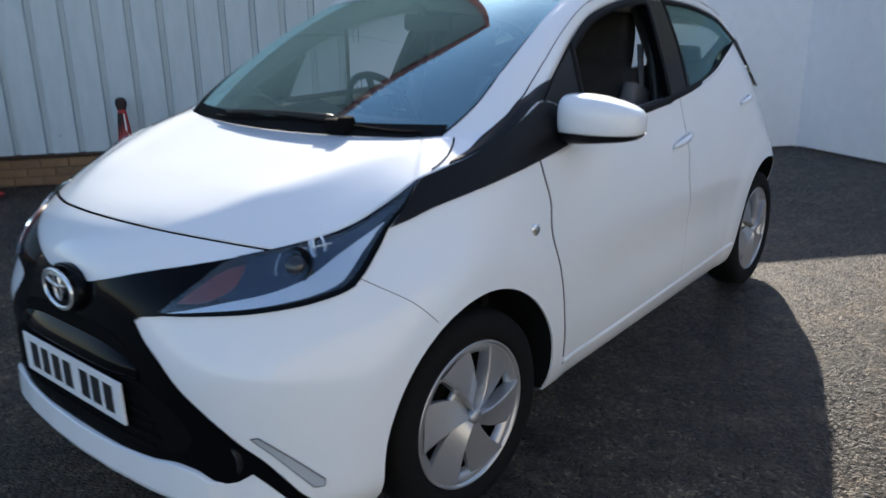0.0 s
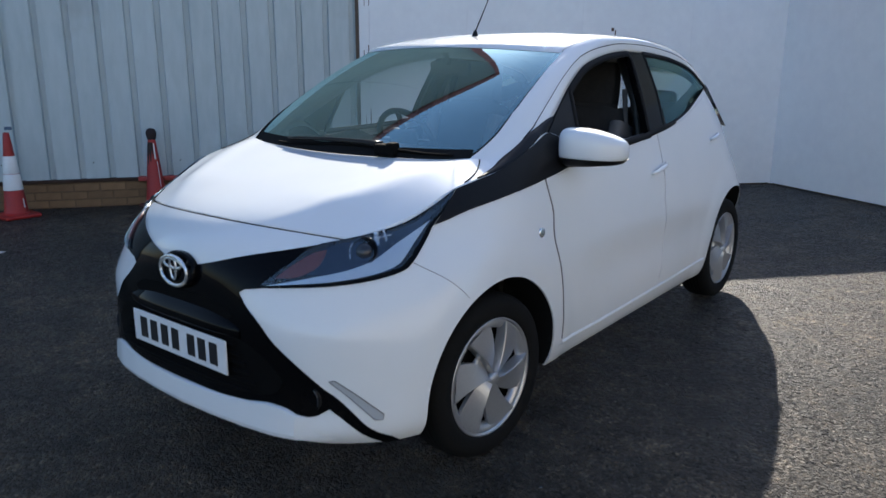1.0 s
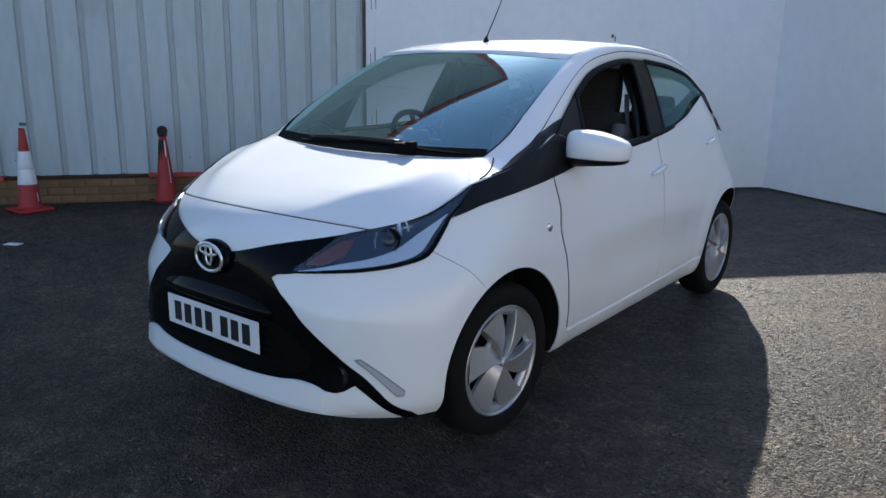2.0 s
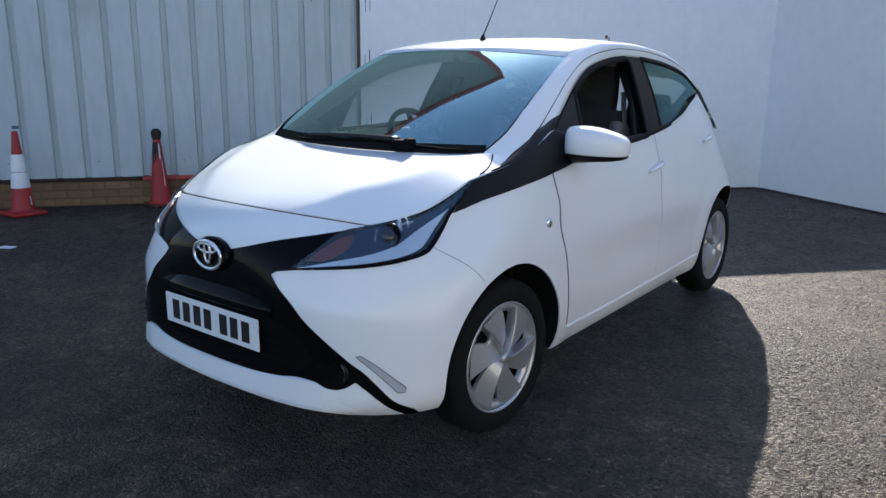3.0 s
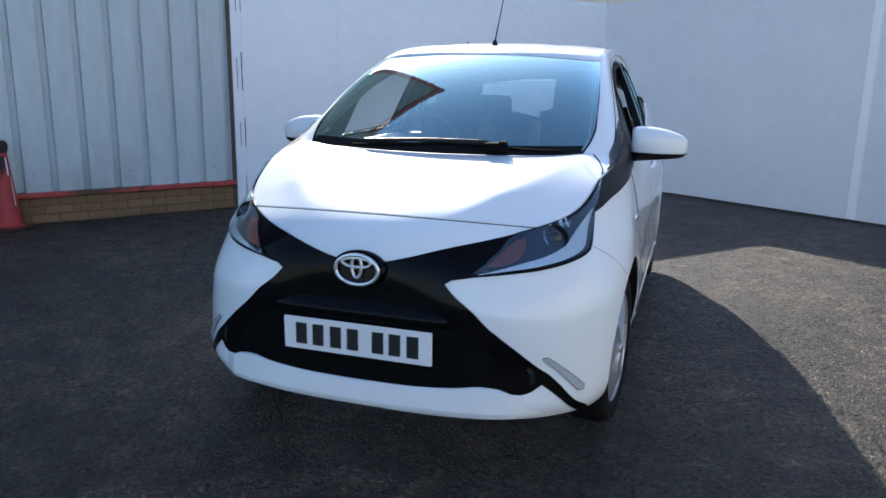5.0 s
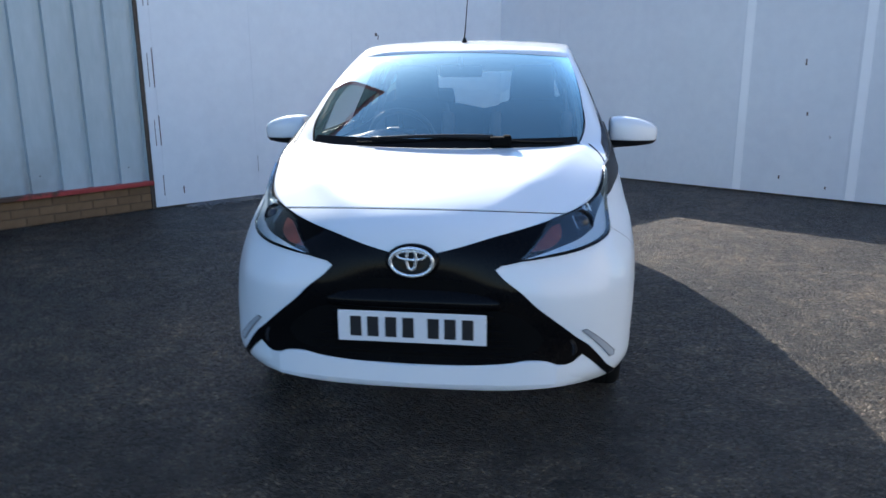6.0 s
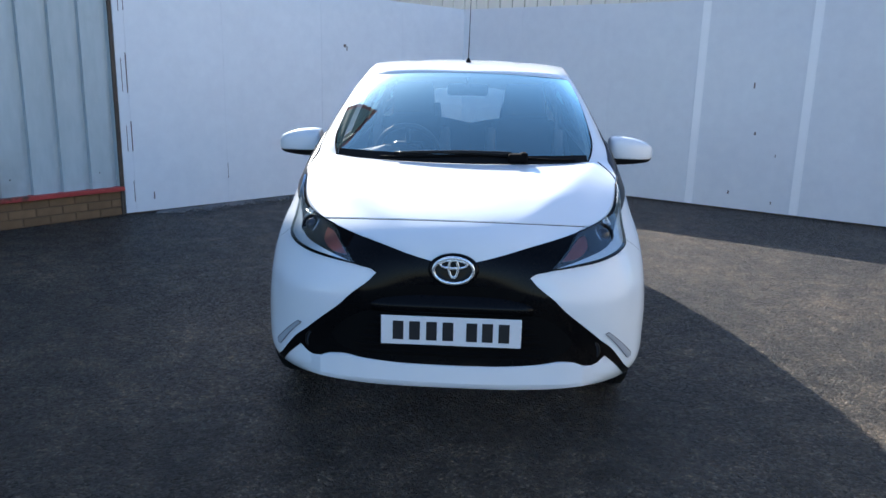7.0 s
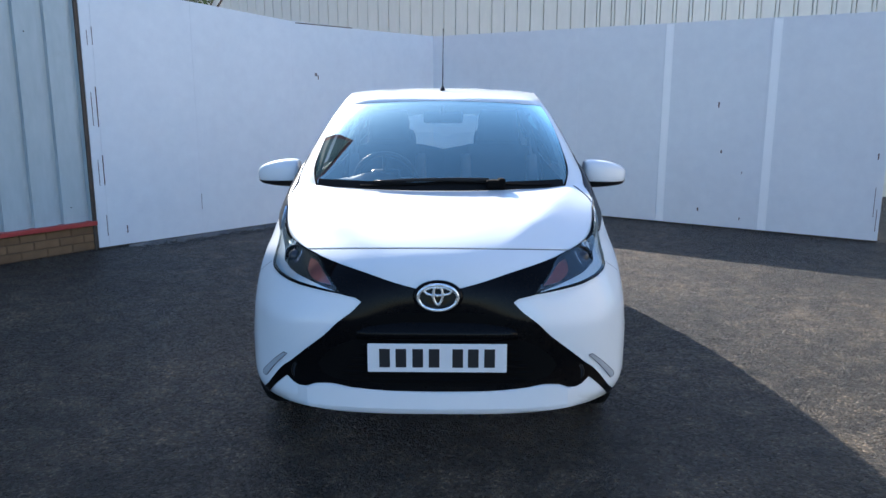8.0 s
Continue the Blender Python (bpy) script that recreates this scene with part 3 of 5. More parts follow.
def flank(side):
    verts = []
    for c in COLS:
        zt = 0.75
        for _ in range(40):
            zt = 0.5 * zt + 0.5 * upper_edge(column_point(c, zt))
        for r in range(ROWS_N + 1):
            z = BOTTOM + (zt - BOTTOM) * r / ROWS_N
            verts.append(column_point(c, z))
    n = ROWS_N + 1
    faces = grid_faces(len(COLS), n)

    def arch(p):
        for yc in AXLES:
            if p.z < HUB_Z and abs(p.y - yc) < ARCH_R[yc]:
                return yc
            if p.z >= HUB_Z and math.hypot(p.y - yc, p.z - HUB_Z) < ARCH_R[yc]:
                return yc
        return None

    ins = [arch(p) for p in verts]
    keep = [f for f in faces if not all(ins[i] is not None for i in f)]
    for i, p in enumerate(verts):
        if ins[i] is None:
            continue
        yc = ins[i]
        if p.z < HUB_Z:
            y, z = yc + math.copysign(ARCH_R[yc], p.y - yc), p.z
        else:
            d = Vector((p.y - yc, p.z - HUB_Z)).normalized() * ARCH_R[yc]
            y, z = yc + d.x, HUB_Z + d.y
        verts[i] = Vector((flank_x(y, z), y, z))
    tops = [verts[k * n + ROWS_N].copy() for k in range(len(COLS))]
    for p in verts:
        p.x *= side
    return verts, keep, tops


TOPS = flank(1)[2]
for side in (1, -1):
    v, f, _ = flank(side)
    bm = bmesh.new()
    bv = [bm.verts.new(p) for p in v]
    for q in f:
        try:
            bm.faces.new([bv[i] for i in q])
        except ValueError:
            pass
    bmesh.ops.delete(bm, geom=[x for x in bm.verts if not x.link_faces], context="VERTS")
    bmesh.ops.remove_doubles(bm, verts=bm.verts, dist=0.0004)
    # turn the wheel-arch and sill edges inwards
    edge = [e for e in bm.edges if e.is_boundary and abs((e.verts[0].co.x + e.verts[1].co.x) / 2) > 0.35 and (e.verts[0].co.z + e.verts[1].co.z) / 2 < 0.66]
    made = bmesh.ops.extrude_edge_only(bm, edges=edge)
    for x in made["geom"]:
        if isinstance(x, bmesh.types.BMVert):
            x.co.x -= side * 0.012
    part("body_shell", bm, PAINT, car, smooth=True).data.set_sharp_from_angle(angle=radians(50))

# bonnet and nose panel
MID = Curve((0.033, 0.690), (0.042, 0.735), (0.067, 0.782), (0.14, 0.834), (0.30, 0.892), (0.50, 0.942), (0.70, 0.982), (0.85, 1.003))


EDGE = [p for p in TOPS[:120] if p.y < 0.83]
EDGE_X, EDGE_Z = Curve(*[(p.y, p.x) for p in EDGE]), Curve(*[(p.y, p.z) for p in EDGE])


def bonnet(u, y, off=0.0):
    """u: share of the half width, y: length."""
    y = max(y, EDGE[0].y)
    back = 0.10 * max(0.0, (y - 0.40) / 0.42) ** 1.5 * (1 - u * u)
    xe, ze = max(EDGE_X(y), 0.0), EDGE_Z(y)
    yy = y - back
    # flat middle, a crease, then a facet that slopes out to the wing
    a = abs(u)
    crest = 0.58 + 0.38 * min(0.8, max(0.0, y - 0.12))
    t = (a - crest) / (1 - crest)
    fall = 0.5 * (t + math.sqrt(t * t + 0.03))
    fall = min(1.0, fall / (0.5 * (1 + math.sqrt(1.03))))
    k = min(1.0, max(0.0, (y - 0.13) / 0.22))
    shape = (1 - k) * a ** 2.3 + k * (fall * 0.90 + 0.10 * a * a)
    ridge = 0.007 * k * math.exp(-((a - crest) / 0.09) ** 2)
    return Vector((u * xe, yy, ze + (MID(yy) - ze) * (1 - shape) + ridge + off))


ys = [p.y for p in EDGE]
us = [k / 24 - 1 for k in range(49)]
verts = [bonnet(u, y) if i else Vector((0, ys[0], EDGE[0].z)) for i, y in enumerate(ys) for u in us]
for which in ("bonnet", "nose_panel"):
    bm = bmesh.new()
    bv = [bm.verts.new(p) for p in verts]
    for q in grid_faces(len(ys), 49):
        bm.faces.new([bv[i] for i in q])
    bmesh.ops.remove_doubles(bm, verts=bm.verts, dist=0.0002)
    shift = 0.003 if which == "bonnet" else -0.003
    bmesh.ops.bisect_plane(bm, geom=bm.verts[:] + bm.edges[:] + bm.faces[:], plane_co=(0, 0.14 + shift, 0.834 + shift), plane_no=(0, 0.234, 1),
                           clear_inner=which == "bonnet", clear_outer=which != "bonnet")
    rim = [e for e in bm.edges if e.is_boundary]
    made = bmesh.ops.extrude_edge_only(bm, edges=rim)
    for x in made["geom"]:
        if isinstance(x, bmesh.types.BMVert):
            x.co.z -= 0.004
    part(which, bm, PAINT, car, smooth=True).data.set_sharp_from_angle(angle=radians(45))
mesh_part("bonnet_gap", [bonnet(u * 0.98, max(y, 0.06), -0.007) for y in ys for u in us[::4]], grid_faces(len(ys), 13), GAP, car)

tube("bonnet_seam", [bonnet(0.995 - 0.115 * (k / 12) ** 1.3, 0.645 + 0.18 * k / 12, 0.0008) for k in range(13)], 0.0026, GAP, car, 6)

# greenhouse
def side_x(y, z):
    return 0.716 - 0.38 * (z - 1.0) - 0.17 * max(0.0, z - 1.0) ** 2 - 0.05 * max(0.0, (y - 2.2) / 0.8) ** 1.5


def wall_x(y, z, off=0.0, side=1):
    return Vector(((side_x(y, z) + off) * side, y, z))


def bow(u):
    """How far the glass has come round at u: flat in the middle, bent towards the pillars."""
    return 0.35 * u * u + 0.65 * abs(u) ** 10


def screen(u, v, off=0.0):
    a = 4 * v * (1 - v) * (1 - 0.15 * u * u)
    x = (0.612 + (0.532 - 0.612) * v + 0.014 * a) * u
    y = (0.71 + 0.10 * u * u) * (1 - v) + (1.355 + 0.145 * bow(u)) * v - 0.019 * a
    z = (0.982 + 0.012 * u * u) * (1 - v) + (1.392 - 0.026 * u * u) * v + 0.027 * a
    n = Vector((0.12 * u, -0.52, 0.85))
    return Vector((x, y, z)) + n * off


ROOF_X = Curve((1.45, 0.530), (1.75, 0.530), (2.1, 0.528), (2.5, 0.525), (2.9, 0.50), (3.15, 0.47))
ROOF_E = Curve((1.45, 1.355), (1.6, 1.398), (1.85, 1.430), (2.1, 1.436), (2.5, 1.412), (2.8, 1.362), (3.0, 1.310), (3.15, 1.262))
ROOF_C = Curve((1.345, 1.392), (1.5, 1.420), (1.75, 1.452), (2.1, 1.462), (2.5, 1.448), (2.8, 1.405), (3.0, 1.362), (3.15, 1.31))


def roof(u, y, off=0.0):
    yy = y - 0.145 * (1 - bow(u)) * max(0.0, 1 - (y - 1.49) / 0.8) ** 2
    ze, zc = ROOF_E(y), ROOF_C(yy)
    rib = 0.004 * (math.exp(-((abs(u) - 0.55) / 0.08) ** 2)) * min(1, max(0, (y - 1.6) / 0.2))
    return Vector((ROOF_X(y) * u, yy, ze + (zc - ze) * (1 - abs(u) ** 2.6) - rib + off))


ry = [1.49 + k * (3.13 - 1.49) / 40 for k in range(41)]
ru = [k / 20 - 1 for k in range(41)]
mesh_part("roof", [screen(u, 0.970, 0.0012) for u in ru] + [roof(u, y, 0.0015) for y in ry for u in ru], grid_faces(42, 41), PAINT, car)
mesh_part("roof_lining", [roof(u * 0.985, y, -0.03) for y in ry for u in ru[::2]], grid_faces(41, 21), LINING, car)
mesh_part("windscreen", [screen(u, v) for v in [k / 16 for k in range(17)] for u in ru], grid_faces(17, 41), SCREEN, car).visible_shadow = False

TOP_X = Curve(*[(p.y, p.x) for p in TOPS[:120] if 0.4 < p.y < 1.5])
RAIL_O = [(0.694, 0.949), (0.88, 1.000), (1.09, 1.065), (1.236, 1.143), (1.413, 1.239), (1.578, 1.305), (1.823, 1.353), (2.069, 1.372), (2.331, 1.362), (2.60, 1.334), (2.84, 1.285), (3.02, 1.19)]


def screen_side(v):
    """Half width of the open screen: its lower corners are rounded off."""
    return 1.0 - 0.06 * max(0.0, 1 - v / 0.22) ** 2.0


def rail_inner(t):
    k = t * 11 - 1
    if k < 0:
        return screen(screen_side(0), 0, 0.006).lerp(bonnet(0.935, 0.80, -0.004), -k)
    if k <= 4:
        return screen(screen_side(k / 4), k / 4, 0.006 * max(0.0, 1 - k / 1.6))
    y = Curve((4, 1.49), (5, 1.66), (6, 1.90), (7, 2.15), (8, 2.47), (9, 2.80), (10, 3.10))(k)
    return roof(1, y)


RO_Y, RO_Z = Curve(*[(i, p[0]) for i, p in enumerate(RAIL_O)]), Curve(*[(i, p[1]) for i, p in enumerate(RAIL_O)])


def rail_outer(t, off=0.0, side=1):
    p = wall_x(RO_Y(t * 11), RO_Z(t * 11), off, side)
    k = max(0.0, min(1.0, (2.2 - t * 11) / 0.6))
    p.x += (TOP_X(p.y) - 0.001 - abs(p.x)) * k * side
    p.z += (TOP_EDGE(p.y) - p.z) * k
    return p


for side in (1, -1):
    verts = []
    for i in range(81):
        t = i / 80
        a, b = rail_inner(t), rail_outer(t)
        bulge = Vector((0.55, 0, 0.83)) * 0.017 * min(1.0, t * 11 / 2.5)
        for j in range(9):
            f = j / 8
            p = a.lerp(b, f) + bulge * 4 * f * (1 - f) * (1 if j not in (0, 8) else 0)
            verts.append(Vector((p.x * side, p.y, p.z)))
        p = b + Vector((-0.05, 0, -0.004))
        verts.append(Vector((p.x * side, p.y, p.z)))
    mesh_part("roof_rail", verts, grid_faces(81, 10), PAINT, car)
    inner = []
    for i in range(81):
        a, b = rail_inner(i / 80), rail_outer(i / 80)
        inner += [Vector(((p.x - 0.03) * side, p.y + 0.01, p.z - 0.025)) for p in (a, a.lerp(b, 0.5), b)]
    mesh_part("pillar_lining", inner, grid_faces(81, 3), LINING, car)

# ---- car: dark trim, lamps and panel gaps on the flank ----
def flip(side):
    return lambda s, z, off: body_off(s, z, off, side)


def top_z(s):
    zt = 0.75
    for _ in range(40):
        zt = 0.5 * zt + 0.5 * upper_edge(body(s, zt))
    return zt


half = [(s, top_z(s) - 0.003) for s in (0.0, 0.03, 0.08, 0.14, 0.20, 0.27, 0.34, 0.40)]
half += [fx(0.43, 0.745), fx(0.372, 0.6725), fx(0.345, 0.667), fx(0.305, 0.661), fx(0.284, 0.648), fx(0.31, 0.620), fx(0.36, 0.581), fx(0.432, 0.514), fx(0.556, 0.408), fx(0.61, 0.362), fx(0.672, 0.282), fx(0.708, 0.234), fx(0.706, 0.2125),
         fx(0.684, 0.2125), fx(0.587, 0.334), fx(0.557, 0.312), fx(0.511, 0.303), fx(0.465, 0.320), fx(0.405, 0.326), fx(0.333, 0.317), fx(0.162, 0.307), (0.0, 0.305)]
cross = half + [(-s, z) for s, z in reversed(half[1:-1])]
n_c, i_c = len(cross), {7, 12, 19, 20, 21, 22}
sharp = i_c | {n_c - i for i in i_c} | {0}
plate_on("front_cross_trim", smooth_loop(cross, sharp), flip(1), GLOSS_BLACK, car, off=0.004, grid=0.022, label="gloss black cross-shaped front trim")

intake = [fx(0.0, 0.525), fx(0.20, 0.523), fx(0.33, 0.50), fx(0.41, 0.455), fx(0.455, 0.40), fx(0.43, 0.365), fx(0.36, 0.345), fx(0.16, 0.333), (0.0, 0.331)]
intake = intake + [(-s, z) for s, z in reversed(intake[1:-1])]
grille = plate_on("lower_grille", smooth_loop(intake), flip(1), GAP, car, off=0.0055, depth=0.003, grid=0.03)
for k in range(6):
    z = 0.352 + 0.027 * k
    reach = 0.36 - 0.02 * abs(k - 1.0)
    strip_on("grille_slat", [(s, z) for s, _ in (fx(-reach + 2 * reach * i / 24, z) for i in range(25))], flip(1), 0.010, GAP, grille, off=0.011, arch=0.004)
upper = [(0.0, 0.612), fx(0.14, 0.612), fx(0.225, 0.600), fx(0.27, 0.575), fx(0.235, 0.555), fx(0.12, 0.551), (0.0, 0.551)]
upper = upper + [(-s, z) for s, z in reversed(upper[1:-1])]
plate_on("upper_intake", smooth_loop(upper), flip(1), GAP, car, off=0.0055, depth=0.003, grid=0.03)
ledge = []
for k in range(33):
    x = -0.30 + 0.60 * k / 32
    end = 1 - abs(k / 16 - 1) ** 4
    ledge += [body_off(*fx(x, 0.540 + 0.040 * end), 0.003), body_off(*fx(x, 0.538 + 0.034 * end), 0.007), body_off(*fx(x, 0.534 + 0.012 * end), 0.007 + 0.017 * end),
              body_off(*fx(x, 0.526), 0.008 + 0.020 * end), body_off(*fx(x, 0.512), 0.007 + 0.015 * end), body_off(*fx(x, 0.506), 0.003)]
mesh_part("intake_ledge", ledge, grid_faces(33, 6), GLOSS_BLACK, car, "gloss black ledge over the number plate")

lamp_loop = [fx(0.347, 0.670), fx(0.47, 0.680), fx(0.565, 0.688), fx(0.645, 0.703), sy(0.358, 0.726), sy(0.425, 0.776), sy(0.478, 0.828), sy(0.53, 0.868), sy(0.603, 0.931), sy(0.50, 0.884), sy(0.38, 0.836), fx(0.468, 0.793), fx(0.418, 0.742)]
lens_loop = [fx(0.364, 0.678), fx(0.47, 0.687), fx(0.56, 0.695), fx(0.638, 0.710), sy(0.348, 0.732), sy(0.413, 0.780), sy(0.467, 0.832), sy(0.525, 0.872), sy(0.596, 0.926), sy(0.50, 0.879), sy(0.38, 0.830), fx(0.470, 0.786), fx(0.428, 0.742)]
for side in (1, -1):
    lamp = plate_on("headlamp", smooth_loop(lamp_loop, {0, 8, 11}), flip(side), GLOSS_BLACK, car, off=0.005, grid=0.02, label="dark headlamp with bright silvery lower edge")
    chrome = [fx(0.380, 0.6785), fx(0.47, 0.6885), fx(0.56, 0.698), fx(0.632, 0.714), sy(0.342, 0.738), sy(0.404, 0.785), sy(0.452, 0.826), sy(0.478, 0.846), fx(0.643, 0.812), fx(0.628, 0.785), fx(0.614, 0.753), fx(0.591, 0.734), fx(0.557, 0.72), fx(0.488, 0.704)]
    plate_on("chrome_edge", smooth_loop(chrome, {0, 7}), flip(side), LAMP_EDGE, lamp, off=0.0095, depth=0.004, grid=0.02, label="bright silvery lower edge")
    amber = [fx(0.400, 0.700), fx(0.462, 0.707), fx(0.500, 0.736), fx(0.493, 0.775), fx(0.468, 0.768), fx(0.436, 0.738)]
    plate_on("turn_signal", smooth_loop(amber, {0}), flip(side), AMBER, lamp, off=0.0095, depth=0.004, grid=0.02, label="faded amber reflector")
    dish = [fx(0.47, 0.715), fx(0.56, 0.712), fx(0.625, 0.735), sy(0.345, 0.765), sy(0.40, 0.80), sy(0.455, 0.838), sy(0.53, 0.882), sy(0.50, 0.872), sy(0.38, 0.824), fx(0.49, 0.782)]
    plate_on("reflector", smooth_loop(dish, {0}), flip(side), DARK_CHROME, lamp, off=0.0075, depth=0.002, grid=0.02)
    c = body_off(*fx(0.576, 0.772), 0.004, side)
    aim = (body_off(*fx(0.576, 0.772), 0.03, side) - c).normalized().lerp(Vector((0, -1, 0)), 0.35).normalized()
    turn = aim.to_track_quat("Z", "Y").to_matrix().to_4x4()
    bowl = lathe("projector", [(0.041, -0.03), (0.043, 0.004), (0.038, 0.009), (0.034, 0.004), (0.030, 0.001), (0.018, 0.006), (0.001, 0.009)], GLOSS_BLACK, lamp, 36)
    bowl.matrix_local = Matrix.Translation(c) @ turn
    ring = lathe("ring", [(0.0420, 0.006), (0.0432, 0.0090), (0.0444, 0.006)], DARK_CHROME, bowl, 36)
    eye = lathe("bulb_lens", [(0.026, 0.004), (0.022, 0.014), (0.012, 0.020), (0.0005, 0.022)], BULB, bowl, 28)
    # three strips draw an H-shaped highlight as chrome; the fourth is a reflector arc
    for w, run in ((0.012, [fx(0.577, 0.821), fx(0.585, 0.800), fx(0.597, 0.783)]), (0.005, [fx(0.588, 0.827), fx(0.599, 0.811), fx(0.607, 0.794)]), (0.004, [fx(0.583, 0.804), fx(0.609, 0.812)]), (0.004, [fx(0.540, 0.794), fx(0.546, 0.772), fx(0.560, 0.752)])):
        strip_on("rib_and_glint", line_of(run, 0.006), flip(side), w, CHROME, lamp, off=0.011, arch=0.002)
    cover = plate_on("lens_cover", smooth_loop(lens_loop, {0, 8}), flip(side), LENS, lamp, off=0.014, depth=0.008, grid=0.02, label="clear lens")
    cover.visible_shadow = False

    band = [sy(0.604, 0.929), sy(0.694, 0.949), sy(0.80, 0.972), sy(0.98, 1.027), sy(1.10, 1.069), sy(1.16, 1.062), sy(1.29, 0.992), sy(1.30, 0.972), sy(1.22, 0.946), sy(1.135, 0.931), sy(0.93, 0.906), sy(0.738, 0.882), sy(0.607, 0.862), sy(0.534, 0.843), sy(0.486, 0.832), sy(0.535, 0.872)]
    plate_on("side_band", smooth_loop(band, {0, 4, 6, 7, 14}), flip(side), SATIN_BLACK, car, off=0.005, grid=0.025, label="satin black trim band from headlamp to window")

    drl = [fx(0.585, 0.420), fx(0.600, 0.423), fx(0.702, 0.316), fx(0.701, 0.300), fx(0.687, 0.300)]
    corner = plate_on("bumper_reflector", smooth_loop(drl, {0, 1, 2, 4}), flip(side), CORNER_LENS, car, off=0.005, depth=0.004, grid=0.02, label="pale grey corner lens")
    rim_line = smooth_loop(drl, {0, 1, 2, 4}, 0.01)
    strip_on("lens_seal", rim_line, flip(side), 0.0022, SEAM, corner, off=0.0062, closed=True)

    # fog lamp in its black bezel
    c = body_off(*fx(0.524, 0.358), -0.024, side)
    fog = lathe("fog_lamp", [(0.054, -0.03), (0.054, 0.012), (0.049, 0.018), (0.042, 0.012), (0.040, 0.002), (0.001, 0.0)], SATIN_BLACK, car, 32, label="round black fog lamp")
    fog.matrix_local = Matrix.Translation(c) @ Vector((0.12 * side, -1, 0)).to_track_quat("Z", "Y").to_matrix().to_4x4()
    lathe("fog_ring", [(0.046, 0.015), (0.0435, 0.019), (0.040, 0.016), (0.038, 0.004)], BULB, fog, 32)
    lathe("fog_lens", [(0.039, 0.002), (0.034, 0.0075), (0.024, 0.0115), (0.012, 0.013), (0.0005, 0.0135)], FOG_GLASS, fog, 28, label="dark glass fog lamp lens")

    # doors
    front = [sy(1.033, 0.926), sy(1.048, 0.80), sy(1.066, 0.60), sy(1.086, 0.42), sy(1.102, 0.311), sy(1.40, 0.306), sy(1.97, 0.314), sy(2.015, 0.345), sy(2.045, 0.60), sy(2.055, 0.85), sy(2.058, 1.010), sy(1.73, 0.984), sy(1.45, 0.974), sy(1.315, 0.972), sy(1.22, 0.940), sy(1.135, 0.924)]
    rear = [sy(2.068, 1.010), sy(2.065, 0.85), sy(2.055, 0.60), sy(2.025, 0.345), sy(2.07, 0.316), sy(2.38, 0.32), sy(2.52, 0.335), sy(2.58, 0.52), sy(2.69, 0.655), sy(2.79, 0.75), sy(2.83, 0.95), sy(2.78, 1.145), sy(2.48, 1.066), sy(2.29, 1.03)]
    for loop, corners in ((front, {0, 4, 10, 13}), (rear, {0, 11})):
        outline = smooth_loop(loop, corners)
        strip_on("panel_gap", outline + outline[:1], flip(side), 0.0030, FAINT_SEAM, car, off=0.0012)
        door = plate_on("door", outline, flip(side), PAINT, car, off=0.0030, depth=0.004, grid=0.024)
        at = (1.915, 0.838, 2.09, 0.866) if loop is front else (2.71, 0.928, 2.83, 0.950)
        ends = [sy(at[0], at[1]), sy(at[2], at[3])]
        plate_on("handle_recess", smooth_loop([(ends[0][0], ends[0][1] - 0.012), ((ends[0][0] + ends[1][0]) / 2, ends[0][1] - 0.016), (ends[1][0], ends[1][1] - 0.012), (ends[1][0], ends[1][1] + 0.012), (ends[0][0], ends[0][1] + 0.014)]), flip(side), PAINT, door, off=0.005, depth=0.002)
        pts = [body_off(*sy(at[0] + (at[2] - at[0]) * k / 10, at[1] + (at[3] - at[1]) * k / 10), 0.006 + 0.020 * math.sin(math.pi * k / 10) ** 0.6, side) for k in range(11)]
        tube("handle", pts, lambda f: 0.0075 + 0.003 * math.sin(math.pi * f), PAINT, door, 12, "white door handle")
    strip_on("panel_gap", line_of([(a - 0.0035, z) for a, z in front[:5]]), flip(side), 0.0034, SEAM, car, off=0.0030)
    sill = line_of([sy(1.10, 0.292), sy(1.40, 0.287), sy(1.97, 0.294), sy(2.40, 0.303), sy(2.60, 0.312)])
    strip_on("sill_moulding", sill, flip(side), 0.016, PAINT, car, off=0.003, arch=0.006)
    gap = line_of([sy(0.372, 0.741), sy(0.44, 0.69), sy(0.478, 0.655), sy(0.512, 0.615)])
    strip_on("panel_gap", gap, flip(side), 0.0016, SEAM, car, off=0.0004)
    lamp_c = body_off(*sy(0.95, 0.742), 0.0, side)
    ind = lathe("side_indicator", [(0.021, -0.004), (0.021, 0.004), (0.017, 0.008), (0.0005, 0.010)], CHROME, car, 24, label="small clear side indicator")
    ind.matrix_local = Matrix.Translation(lamp_c) @ Vector((side, -0.1, 0)).to_track_quat("Z", "Y").to_matrix().to_4x4() @ Matrix.Diagonal((0.85, 0.85, 0.6, 1))
    lathe("lens", [(0.012, 0.0085), (0.008, 0.0115), (0.0005, 0.0125)], LENS, ind, 20)

    # window surround, pillar panels and rear side glass
    mapper = (lambda sd: (lambda y, z, off: wall_x(y, z, off, sd)))(side)
    tri = [(1.12, 1.064), (1.235, 1.138), (1.387, 1.220), (1.333, 0.985), (1.29, 0.99), (1.177, 1.049)]
    plate_on("mirror_triangle", smooth_loop(tri, set(range(6))), mapper, SATIN_BLACK, car, off=0.004, depth=0.02)
    opening = [(1.328, 0.985), (1.385, 1.213), (1.575, 1.295), (1.819, 1.344), (2.043, 1.360), (2.060, 1.341), (1.995, 1.049), (1.986, 1.005), (1.70, 0.992)]
